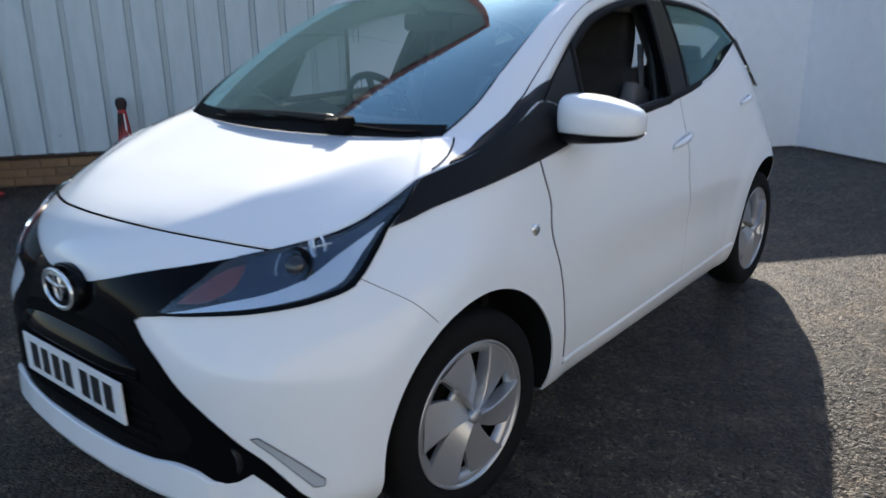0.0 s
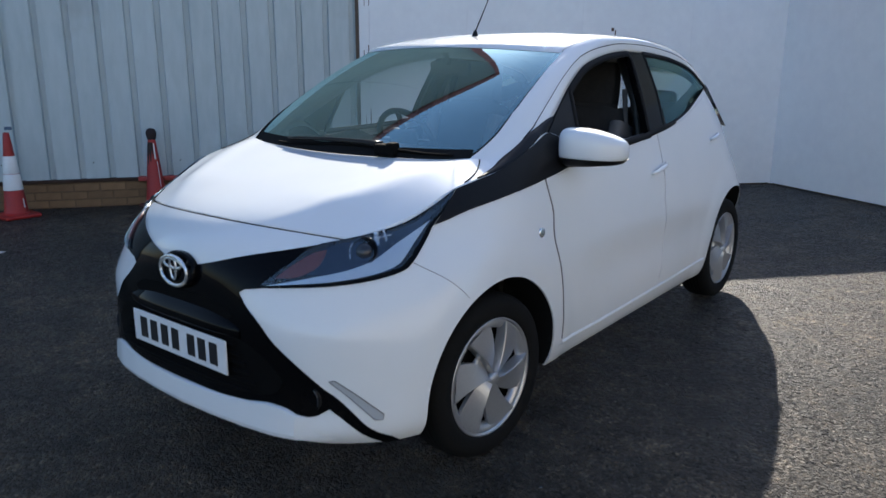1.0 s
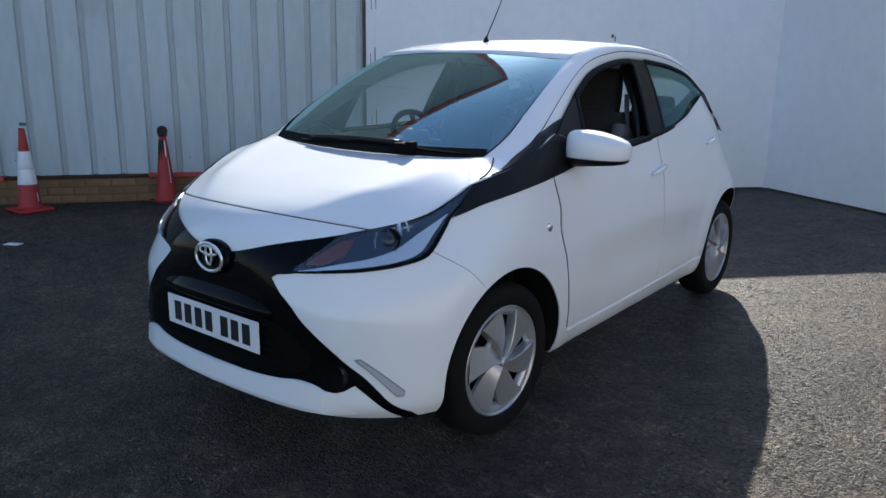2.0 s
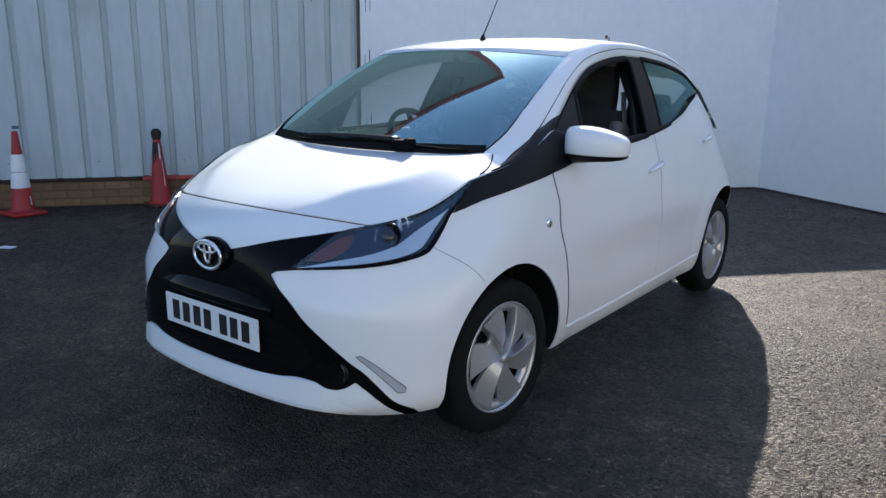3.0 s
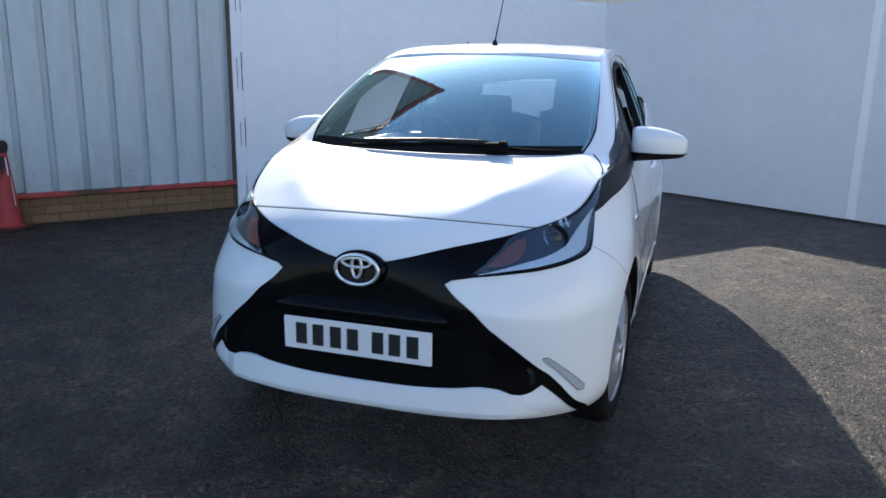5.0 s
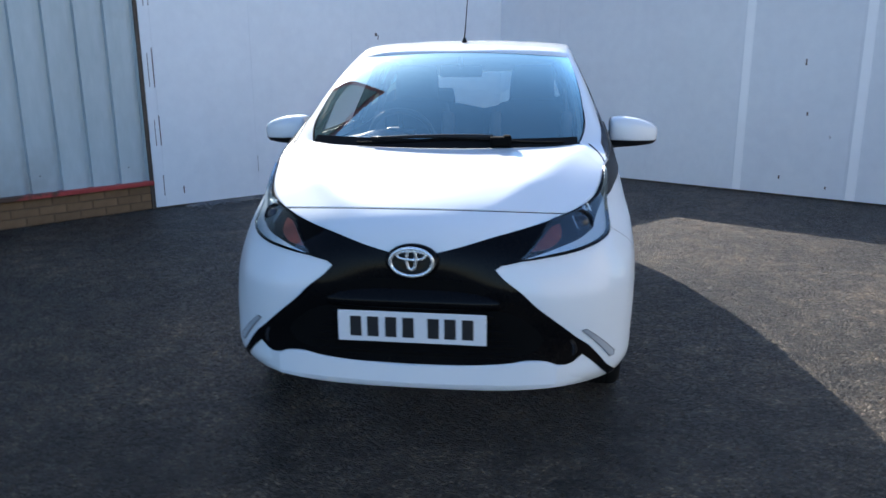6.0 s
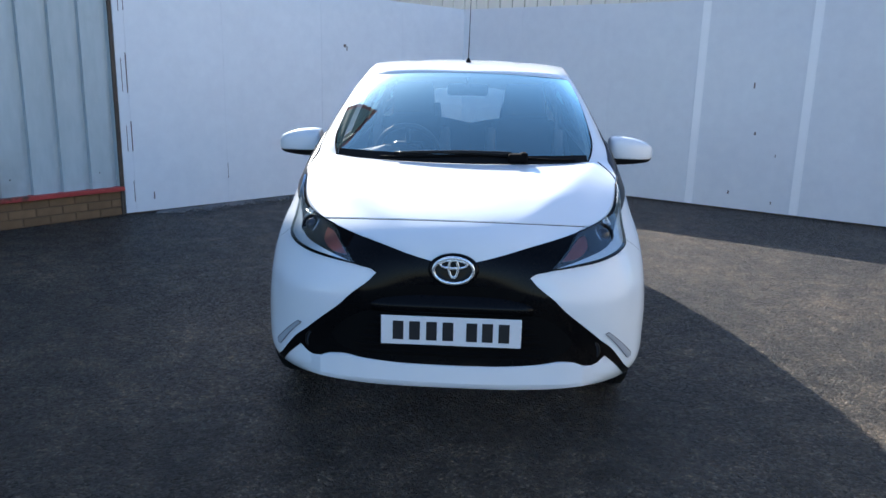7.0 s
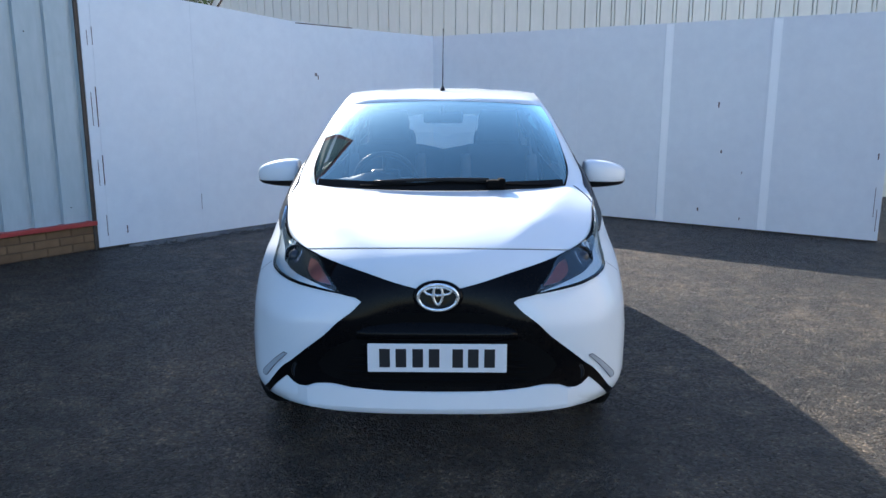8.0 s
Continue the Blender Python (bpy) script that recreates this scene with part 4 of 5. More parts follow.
    strip_on("window_seal", smooth_loop(opening, {0, 1, 5, 7}), mapper, 0.026, MATT_BLACK, car, off=0.006, closed=True, arch=0.003)
    pillar = [(1.976, 1.005), (2.000, 1.148), (2.052, 1.368), (2.231, 1.364), (2.219, 1.198), (2.196, 1.030)]
    plate_on("door_pillar_trim", smooth_loop(pillar, set(range(6))), mapper, GLOSS_BLACK, car, off=0.005, depth=0.03)
    rear_glass = [(2.166, 1.028), (2.203, 1.198), (2.210, 1.363), (2.434, 1.349), (2.61, 1.330), (2.84, 1.284), (3.015, 1.190), (2.92, 1.163), (2.50, 1.072), (2.299, 1.039)]
    g = plate_on("rear_side_glass", smooth_loop(rear_glass, {0, 2, 6}), mapper, TINTED, car, off=0.002, depth=0.004, label="dark tinted rear side glass")
    g.visible_shadow = False
    strip_on("window_seal", smooth_loop(rear_glass, {0, 2, 6}), mapper, 0.022, MATT_BLACK, car, off=0.006, closed=True, arch=0.002)
    shoulder = [(1.30, 0.985), (1.73, 0.990), (2.05, 1.016), (2.22, 1.034)]
    strip_on("belt_moulding", line_of(shoulder), mapper, 0.022, MATT_BLACK, car, off=0.010, arch=0.005)
    strip_on("window_lining", smooth_loop(rear_glass, {0, 2, 6}), mapper, 0.11, FABRIC, car, off=-0.022, closed=True)
    strip_on("window_lining", smooth_loop(opening, {0, 1, 5, 7}), mapper, 0.016, DASH, car, off=-0.020, closed=True)
    # gap between the door's upper frame and the roof rail
    def on_rail(t, f, off, sd=side):
        a, b = rail_inner(t), rail_outer(t)
        p = a.lerp(b, f) + Vector((0.55, 0, 0.83)) * (0.017 * min(1.0, t * 11 / 2.5) * 4 * f * (1 - f) + off)
        return Vector((p.x * sd, p.y, p.z))
    strip_on("panel_gap", [(0.150 + 0.785 * k / 80, 0.66 + 0.05 * max(0.0, 1 - k / 6)) for k in range(81)], on_rail, 0.02, GAP, car, off=0.0015)
    # the dark band laps over the foot of the pillar
    lap = []
    for k in range(25):
        i = 2.75 * k / 24
        inner = 0.71 + 0.13 * max(0.0, 1 - i / 0.8) + 0.27 * max(0.0, (i - 1.7) / 1.05) ** 2
        lap += [on_rail(i / 11, inner, 0.0), on_rail(i / 11, inner, 0.003), on_rail(i / 11, (inner + 1) / 2, 0.003), on_rail(i / 11, 1.0, 0.003), on_rail(i / 11, 1.0, -0.004) + Vector((0.006 * side, 0, -0.012))]
    mesh_part("band_lap", lap, grid_faces(25, 5), SATIN_BLACK, car)

    # mirror
    m_c = Vector((0.840 * side, 1.190, 1.026))
    verts, rows, cols = [], 20, 32
    for i in range(rows + 1):
        a = math.pi * i / rows - math.pi / 2
        sa, ca = math.sin(a), max(0.0, math.cos(a))
        X = math.copysign(abs(sa) ** 0.8, sa)
        r = ca ** (0.22 if sa < 0 else 0.50)
        if sa > 0:
            r *= 1 - 0.16 * X
        for j in range(cols):
            b = 2 * math.pi * j / cols
            Y = r * math.copysign(abs(math.cos(b)) ** 0.62, math.cos(b))
            Z = r * math.copysign(abs(math.sin(b)) ** 0.62, math.sin(b))
            k = (X + 1) / 2
            verts.append(Vector((X * 0.112 * side, Y * 0.072 + 0.045 * k * k, Z * (0.074 - 0.014 * k) - 0.016 * k)))
    shell = mesh_part("mirror_housing", [Vector((v.x, v.y, max(v.z, -0.044 - 0.006 * (v.x * side / 0.112 + 1) / 2))) for v in verts], grid_faces(rows + 1, cols, True), PAINT, car, "white door mirror housing")
    shell.location = m_c
    low = [Vector((v.x * 1.0, v.y * 1.03, max(-0.078 + 0.018 * (v.x * side / 0.112 + 1) / 2, min(v.z * 1.1, -0.040 - 0.006 * (v.x * side / 0.112 + 1) / 2)))) for v in verts]
    mesh_part("mirror_base", low, grid_faces(rows + 1, cols, True), SATIN_BLACK, shell, "black lower mirror shell")
    part("mirror_glass", box_bm((0.12, 0.004, 0.08), (-0.01 * side, 0.074, -0.002), 0, 0.0015), CHROME, shell)
    tube("mirror_foot", [(-0.165 * side, -0.01, -0.055), (-0.12 * side, -0.005, -0.060), (-0.04 * side, 0.0, -0.055)], lambda f: 0.028 - 0.006 * f, SATIN_BLACK, shell, 14)

# lower lip of the bumper: a sloping face with a crisp corner before each wheel
LIP_Y = lambda x: np.interp(abs(x), (0.0, 0.15, 0.30, 0.42, 0.50, 0.586, 0.664, 0.690), (-0.016, -0.012, 0.0, 0.018, 0.042, 0.108, 0.188, 0.222))
LIP_TOP = Curve((0.0, 0.3085), (0.162, 0.3105), (0.333, 0.320), (0.405, 0.329), (0.465, 0.323), (0.511, 0.306), (0.557, 0.314), (0.587, 0.335), (0.640, 0.285), (0.690, 0.232))
verts = []
for k in range(-40, 41):
    x = 0.690 * k / 40
    y, zt, rise = LIP_Y(x), LIP_TOP(abs(x)), 0.012 * max(0.0, (abs(x) - 0.45) / 0.21)
    verts += [(x, y + 0.045, zt + 0.003), (x, y + 0.009, zt), (x, y + 0.005, zt - 0.003), (x, y, 0.245 + rise * 0.4), (x, y + 0.001, 0.241 + rise * 0.4), (x, y + 0.006, 0.229 + rise * 0.4), (x, y + 0.06, 0.222)]
mesh_part("front_lip", verts, grid_faces(81, 7), PAINT, car, "white sloping lower bumper lip").data.set_sharp_from_angle(angle=radians(16))

# number plate with unreadable bars
plate = part("number_plate", box_bm((0.52, 0.006, 0.111), (0, -0.002, 0.444), 0, 0.0025), PLATE_WHITE, car, "white plate with dark bars")
for k, x in enumerate((-0.196, -0.135, -0.072, -0.011, 0.077, 0.135, 0.196)):
    part("bar", box_bm((0.040, 0.002, 0.072), (x, -0.0055, 0.444)), INK, plate)

# badge: plain chrome ovals on a black oval
def oval(name, rx, rz, tube_r, at, material, parent, y):
    verts = []
    for i in range(48):
        a = 2 * math.pi * i / 48
        for j in range(10):
            b = 2 * math.pi * j / 10
            r = tube_r * math.cos(b)
            verts.append((at[0] + (rx + r) * math.cos(a), y - tube_r * 0.7 * math.sin(b), at[1] + (rz + r) * math.sin(a)))
    f = grid_faces(48, 10, True)
    f += [(47 * 10 + j, 47 * 10 + (j + 1) % 10, (j + 1) % 10, j) for j in range(10)]
    return mesh_part(name, verts, f, material, parent)


badge = lathe("badge", [(1.0, -0.03), (1.0, 0.006), (0.94, 0.014), (0.86, 0.012), (0.5, 0.013), (0.001, 0.014)], GLOSS_BLACK, car, 48, label="oval badge with plain chrome rings")
BADGE_M = Matrix.Translation((0.003, 0.022, 0.676)) @ Matrix.Rotation(radians(80), 4, "X") @ Matrix.Diagonal((0.093, 0.060, 0.8, 1))
badge.matrix_local = BADGE_M
for rx, rz, tr, at in ((0.073, 0.048, 0.0068, (0, 0.678)), (0.049, 0.0150, 0.0054, (0, 0.702)), (0.0165, 0.035, 0.0054, (0, 0.688))):
    o = oval("badge_ring", rx, rz, tr, (at[0] + 0.003, at[1] - 0.002), CHROME, badge, 0.0005)
    o.matrix_parent_inverse = BADGE_M.inverted()

# ---- car: underside, arches and wheels ----
part("engine_bay", box_bm((1.08, 0.60, 0.42), (0, 0.55, 0.41), 0, 0.02), MATT_BLACK, car)
part("floor_pan", box_bm((1.44, 1.62, 0.05), (0, 1.85, 0.215), 0, 0.01), MATT_BLACK, car)
part("rear_floor", box_bm((1.12, 0.66, 0.30), (0, 3.02, 0.36), 0, 0.02), MATT_BLACK, car)
part("firewall", box_bm((1.36, 0.03, 0.70), (0, 0.86, 0.58), 0, 0.004), MATT_BLACK, car)
for side in (1, -1):
    for yc in AXLES:
        verts = []
        for i in range(33):
            a = math.pi * (i / 32) * 1.12 - 0.06 * math.pi
            out = ARCH_R[yc] - 0.002
            lip = flank_x(yc + out * math.cos(a), max(0.21, HUB_Z + out * math.sin(a))) - 0.005
            for x in (0.56, 0.60, 0.68, 0.83):
                r = out if x > 0.57 else 0.06
                verts.append((min(x, lip) * side, yc + r * math.cos(a), HUB_Z + r * math.sin(a)))
        mesh_part("arch_liner", verts, grid_faces(33, 4), MATT_BLACK, car)
    verts = [body_off(*sy(1.05 + 1.6 * i / 30, 0.24 + (TOP_EDGE(1.05 + 1.6 * i / 30) - 0.262) * j / 10), -0.055, side) for i in range(31) for j in range(11)]
    mesh_part("door_lining", verts, grid_faces(31, 11), FABRIC, car)

TYRE_R = 0.287


def wheel(at, side, spin, steer=0.0):
    w = lathe("wheel", [(0.18, -0.070), (0.205, -0.078), (0.240, -0.0825), (0.264, -0.080), (0.279, -0.068), (0.2855, -0.05), (0.287, -0.02), (0.287, 0.02), (0.2855, 0.05), (0.279, 0.068), (0.264, 0.080), (0.243, 0.0825), (0.222, 0.081), (0.208, 0.074), (0.203, 0.05)], RUBBER, car, 72, "x", "black road tyre")
    w.matrix_local = Matrix.Translation(at) @ Matrix.Rotation(steer + (0 if side > 0 else math.pi), 4, "Z") @ Matrix.Rotation(spin, 4, "X")
    for x in (-0.03, -0.01, 0.01, 0.03):
        lathe("tread_groove", [(0.2872, x - 0.003), (0.2878, x), (0.2872, x + 0.003)], GAP, w, 48, "x")
    lathe("rim_lip", [(0.198, 0.050), (0.207, 0.068), (0.206, 0.075), (0.201, 0.076), (0.196, 0.066)], SILVER, w, 72, "x")
    lathe("brake_drum", [(0.198, 0.015), (0.12, 0.030), (0.001, 0.030)], GAP, w, 36, "x")
    lathe("wheel_cover", [(0.018, 0.062), (0.082, 0.054), (0.090, 0.050), (0.092, 0.040)], SILVER, w, 48, "x", "silver six-blade wheel cover")
    lathe("cover_ring", [(0.166, 0.044), (0.170, 0.056), (0.178, 0.064), (0.190, 0.070), (0.199, 0.066)], SILVER, w, 72, "x")
    for k in range(6):
        # a flat blade whose leading edge stands proud, with a bevelled side wall
        verts, n = [], 9
        for i in range(n):
            f = i / (n - 1)
            r = 0.016 + 0.177 * f
            lead = radians(60 * k + 3.5 + 12 * (f - 0.5) - 5 * (1 - f) ** 3)
            trail = lead - radians(52 - 15 * f)
            high, low = 0.087 - 0.010 * f * f, 0.063 + 0.002 * f
            for a, h, inset in ((trail, low - 0.014, 0.0), (trail, low, 0.0), (lead - radians(2), high, 0.0), (lead, high - 0.002, 0.0), (lead + 0.0035 / (r + 0.03), 0.044, 0.0)):
                verts.append((h, (r - inset) * math.cos(a), (r - inset) * math.sin(a)))
        blade = mesh_part("blade", verts, grid_faces(n, 5), SILVER, w)
        blade.data.set_sharp_from_angle(angle=radians(25))
    lathe("centre_cap", [(0.022, 0.070), (0.021, 0.086), (0.016, 0.090), (0.0005, 0.091)], SILVER, w, 28, "x")
    return w


for yc, x in ((AXLES[0], 0.695), (AXLES[1], 0.692)):
    for side in (1, -1):
        wheel((x * side, yc, TYRE_R), side, 0.0 if yc < 1 else 0.5, radians(-4) if yc < 1 else 0.0)

# ---- car: rear glass, tail ----
def rear_glass_pt(u, v, off=0.0):
    top = roof(u, 3.13)
    low = Vector((0.56 * u, 3.30 - 0.05 * u * u, 0.985))
    return low.lerp(top, v) + Vector((0, 0.02 * 4 * v * (1 - v) + off, 0))


rg = mesh_part("rear_screen", [rear_glass_pt(u, v) for v in [k / 8 for k in range(9)] for u in ru[::2]], grid_faces(9, 21), SCREEN, car)
rg.visible_shadow = False
for side in (1, -1):
    verts = []
    for k in range(13):
        v = k / 12
        a = rear_glass_pt(1, 1 - v)
        b = rail_outer(1.0).lerp(Vector((0.668, 3.150, 0.965)), v) + Vector((0.008, 0.012, 0.004))
        for j in range(5):
            p = a.lerp(b, j / 4)
            verts.append(Vector((p.x * side, p.y, p.z)))
    mesh_part("rear_pillar_trim", verts, grid_faces(13, 5), GLOSS_BLACK, car)
    tl = [(10.52, 0.72), (10.64, 0.70), (10.74, 0.74), (10.72, 0.95), (10.62, 0.98), (10.54, 0.95)]
    plate_on("tail_lamp", smooth_loop(tl), flip(side), RED_LENS, car, off=0.012, depth=0.016, grid=0.05, label="red tail lamp")
mesh_part("roof_spoiler", [roof(u, 3.13) + Vector((0, d, -0.25 * d + h)) for d, h in ((-0.02, 0.004), (0.05, 0.004), (0.09, -0.004), (0.085, -0.02), (0.0, -0.02)) for u in ru[::2]], grid_faces(5, 21), PAINT, car)
part("tail_panel", box_bm((1.1, 0.02, 0.30), (0, 3.30, 0.83), 0, 0.004), PAINT, car)

# aerial
base = lathe("aerial", [(0.016, 0.0), (0.013, 0.012), (0.007, 0.028), (0.0005, 0.032)], SATIN_BLACK, car, 16, label="thin black roof aerial")
base.location = roof(0, 1.70) + Vector((0, 0, -0.004))
tube("aerial_rod", [(0, -0.002, 0.02), (0, 0.08, 0.14), (0, 0.22, 0.36)], lambda f: 0.0032 - 0.0014 * f, GAP, base, 8)

# ---- car: screen base and wiper ----
cowl = [Vector((u * 0.565, 0.70 + 0.10 * u * u + d, 0.980 + 0.012 * u * u + h)) for d, h in ((-0.04, -0.035), (0.0, -0.012), (0.03, 0.003), (0.06, 0.02)) for u in ru[::2]]
mesh_part("cowl_panel", cowl, grid_faces(4, 21), MATT_BLACK, car)


def edge_band(u0, u1, v0, v1, name, steps=20, off=-0.004):
    pts = [screen(u0 + (u1 - u0) * i / steps, v0 + (v1 - v0) * j / 16, off) for j in range(17) for i in range(steps + 1)]
    mesh_part(name, pts, grid_faces(17, steps + 1), MATT_BLACK, car)


edge_band(-0.935, 0.935, 0.0, 0.068, "screen_border", off=0.003)
edge_band(-0.995, -0.955, 0.12, 0.98, "screen_border")
edge_band(0.972, 0.995, 0.12, 0.98, "screen_border")
for side in (1, -1):
    tube("screen_seal", [screen(side * screen_side(0.97 * k / 40), 0.01 + 0.97 * k / 40, -0.003 + 0.007 * max(0.0, 1 - k / 14)) for k in range(41)], lambda f: 0.0045 - 0.002 * f, MATT_BLACK, car, 8)
wiper = tube("wiper", [screen(-0.60 + 1.44 * k / 16, 0.022 + 0.040 * math.sin(math.pi * k / 16) ** 2, 0.007) for k in range(17)], lambda f: 0.004 + 0.003 * math.sin(math.pi * f), GAP, car, 10, "black single wiper blade")
tube("wiper_arm", [screen(0.36 - 0.86 * k / 12, 0.030 + 0.040 * math.sin(math.pi * (0.25 + 0.6 * k / 12)), 0.020 - 0.006 * k / 12) for k in range(13)], lambda f: 0.011 - 0.005 * f, WIPER_METAL, wiper, 8, "satin black sprung wiper arm")
part("wiper_pivot", box_bm((0.075, 0.055, 0.040), tuple(screen(0.40, 0.035, 0.014)), 4, 0.009), GAP, wiper)
part("pivot_cap", box_bm((0.034, 0.050, 0.052), tuple(screen(0.455, 0.030, 0.018)), 4, 0.010), GAP, wiper)

# ---- car: cabin ----
dash = []
for i, (y, z) in enumerate(((0.84, 0.955), (0.95, 0.978), (1.08, 0.985), (1.18, 0.978), (1.25, 0.95), (1.28, 0.90), (1.27, 0.80), (1.22, 0.70), (1.20, 0.45))):
    for u in ru[::2]:
        hood = 0.045 * math.exp(-((u * 0.66 + 0.34) / 0.13) ** 2) * max(0, 1 - abs(y - 1.18) / 0.12)
        dash.append(Vector((u * 0.66, y, z + hood + 0.008 * u * u)))
mesh_part("dashboard", dash, grid_faces(9, 21), DASH, car, "dark plastic dashboard")


def ring_mesh(name, r, tr, m, material, parent, label=""):
    verts = []
    for i in range(40):
        a = 2 * math.pi * i / 40
        for j in range(10):
            b = 2 * math.pi * j / 10
            verts.append(m @ Vector(((r + tr * math.cos(b)) * math.cos(a), (r + tr * math.cos(b)) * math.sin(a), tr * math.sin(b))))
    f = grid_faces(40, 10, True) + [(390 + j, 390 + (j + 1) % 10, (j + 1) % 10, j) for j in range(10)]
    return mesh_part(name, verts, f, material, parent, label)


m_w = Matrix.Translation((-0.315, 1.50, 0.945)) @ Matrix.Rotation(radians(-66), 4, "X")
steer = ring_mesh("steering_wheel", 0.168, 0.015, m_w, DASH, car, "dark steering wheel")
hub = part("steering_hub", box_bm((0.16, 0.13, 0.05), (0, -0.01, -0.01), 0, 0.02), DASH, steer)
hub.matrix_local = m_w
for a in (0, 180, 270):
    p0 = m_w @ Vector((0.06 * math.cos(radians(a)), 0.06 * math.sin(radians(a)), 0))
    p1 = m_w @ Vector((0.165 * math.cos(radians(a)), 0.165 * math.sin(radians(a)), 0))
    tube("spoke", [p0, p1], 0.014, DASH, steer)
    if a != 270:
        trim = part("spoke_trim", box_bm((0.085, 0.030, 0.010), (0.115 * math.cos(radians(a)), 0, 0.014), 0, 0.004), SILVER, steer, "silver spoke trim")
        trim.matrix_local = m_w


def soft_block(name, size, at, tilt, material, parent, top=1.0, label="", roll=0.0):
    """A padded block, narrower towards the top."""
    bm = bmesh.new()
    bmesh.ops.create_cube(bm, size=1)
    bmesh.ops.subdivide_edges(bm, edges=bm.edges[:], cuts=5, use_grid_fill=True)
    for v in bm.verts:
        c = v.co * 2
        k = 1 - 0.20 * (abs(c.x) ** 3 + abs(c.y) ** 3 + abs(c.z) ** 3) / 3
        bulge = 1 + 0.10 * (1 - c.x * c.x) * (1 - c.z * c.z)
        w = 1 + (top - 1) * (c.z + 1) / 2
        v.co = Vector((c.x * 0.5 * size[0] * k * w * 1.08, c.y * 0.5 * size[1] * k * bulge * 1.08, c.z * 0.5 * size[2] * (0.6 + 0.4 * k) * 1.02))
    bmesh.ops.transform(bm, matrix=pose(*at, tilt, roll, 0), verts=bm.verts)
    return part(name, bm, material, parent, label, smooth=True)


for x in (-0.345, 0.345):
    seat = soft_block("front_seat", (0.50, 0.50, 0.16), (x, 1.72, 0.52), 6, FABRIC, car, label="dark fabric front seat with built-in headrest")
    soft_block("backrest", (0.48, 0.15, 0.58), (x, 2.03, 0.83), -17, FABRIC, seat, 0.86)
    soft_block("headrest", (0.27, 0.10, 0.25), (x, 2.14, 1.20), -12, FABRIC, seat, 0.9)
    soft_block("shoulder_pad", (0.36, 0.10, 0.12), (x, 2.10, 1.07), -15, FABRIC, seat, 0.78)
    for sx in (-1, 1):
        soft_block("side_bolster", (0.075, 0.16, 0.46), (x + sx * 0.205, 1.985, 0.83), -17, GREY_FABRIC, seat, 0.85)
bench = soft_block("rear_bench", (1.20, 0.50, 0.18), (0, 2.50, 0.52), 6, FABRIC, car, label="dark fabric rear bench")
for x in (-0.31, 0.31):
    soft_block("backrest", (0.66, 0.14, 0.60), (x * 0.97, 2.80, 0.79), -18, FABRIC, bench, 0.96, roll=-9 if x > 0 else 9)
    soft_block("headrest", (0.27, 0.09, 0.17), (x * 1.1, 2.90, 1.085), -12, FABRIC, bench, 0.9)
mirror = part("rear_view_mirror", box_bm((0.215, 0.03, 0.062), (0.005, 1.43, 1.296), 0, 0.012), MATT_BLACK, car)
tube("mirror_stalk", [(0.005, 1.42, 1.315), (0.005, 1.39, 1.365)], 0.012, MATT_BLACK, mirror)
for side in (1, -1):
    tube("seat_belt", [(0.53 * side, 2.10, 1.20), (0.57 * side, 2.07, 0.9), (0.60 * side, 2.02, 0.45)], 0.012, GREY_FABRIC, car)
    tube("pillar_cover", [(0.475 * side, 2.155, 1.34), (0.565 * side, 2.14, 1.15), (0.625 * side, 2.11, 0.90), (0.68 * side, 2.08, 0.35)], 0.022, DASH, car)

# ---- yard things ----
def cone(at, sleeve, label, height=0.74, lean=0.0):
    c = thing("traffic_cone", at, lean, label=label, category="traffic cone", group="traffic cones")
    wide = 0.30 if sleeve else 0.245
    part("base", box_bm((wide, wide, 0.035), (0, 0, 0.0185), 0, 0.014), CONE_RED if sleeve else DIRTY_RED, c, "" if sleeve else "dirty darkened rubber base")
    lathe("cone_body", [(0.118, 0.034), (0.104, 0.045), (0.095, 0.06), (0.038, height * 0.82), (0.025, height - 0.008), (0.020, height), (0.014, height - 0.002), (0.012, height - 0.03)], CONE_RED, c, 32)
    r = lambda z: 0.095 + (0.038 - 0.095) * (z - 0.06) / (height * 0.82 - 0.06) + 0.002

    def patch(name, a0, a1, z0, z1, ragged, material, text, seed=1):
        """A curved piece of film or soot on the cone's side."""
        prng, verts = random.Random(seed), []
        low = [z0 + ragged * prng.uniform(0, 1) for _ in range(13)]
        for i in range(7):
            for j in range(13):
                a = radians(a0 + (a1 - a0) * j / 12)
                z = low[j] + (z1 - low[j]) * i / 6
                verts.append((r(z) * math.cos(a), r(z) * math.sin(a), z))
        mesh_part(name, verts, grid_faces(7, 13), material, c, text)

    if sleeve:
        for z0, z1 in ((0.245, 0.384), (0.387, 0.540)):
            lathe("sleeve", [(r(z0), z0), (r(z0 + 0.005) + 0.002, z0 + 0.005), (r(z1 - 0.005) + 0.002, z1 - 0.005), (r(z1), z1)], CONE_WHITE, c, 32, label="white reflective sleeve")
        patch("tape", 22, 31, 0.09, 0.17, 0.0, CONE_WHITE, "torn white tape")
    else:
        lathe("cap", [(0.036, height - 0.085), (0.042, height - 0.06), (0.047, height - 0.045), (0.047, height - 0.02), (0.036, height + 0.006), (0.016, height + 0.016), (0.001, height + 0.018)], SOOT, c, 24, label="scorched black cap")
        patch("soot", -130, -22, 0.40, height - 0.11, 0.14, SOOT, "scorched black patch", 3)
        patch("tape", -18, -3, 0.44, 0.60, 0.03, CONE_WHITE, "torn white tape")
        patch("tape", 2, 7, 0.20, 0.44, 0.0, CONE_WHITE, "torn white tape")
    return c


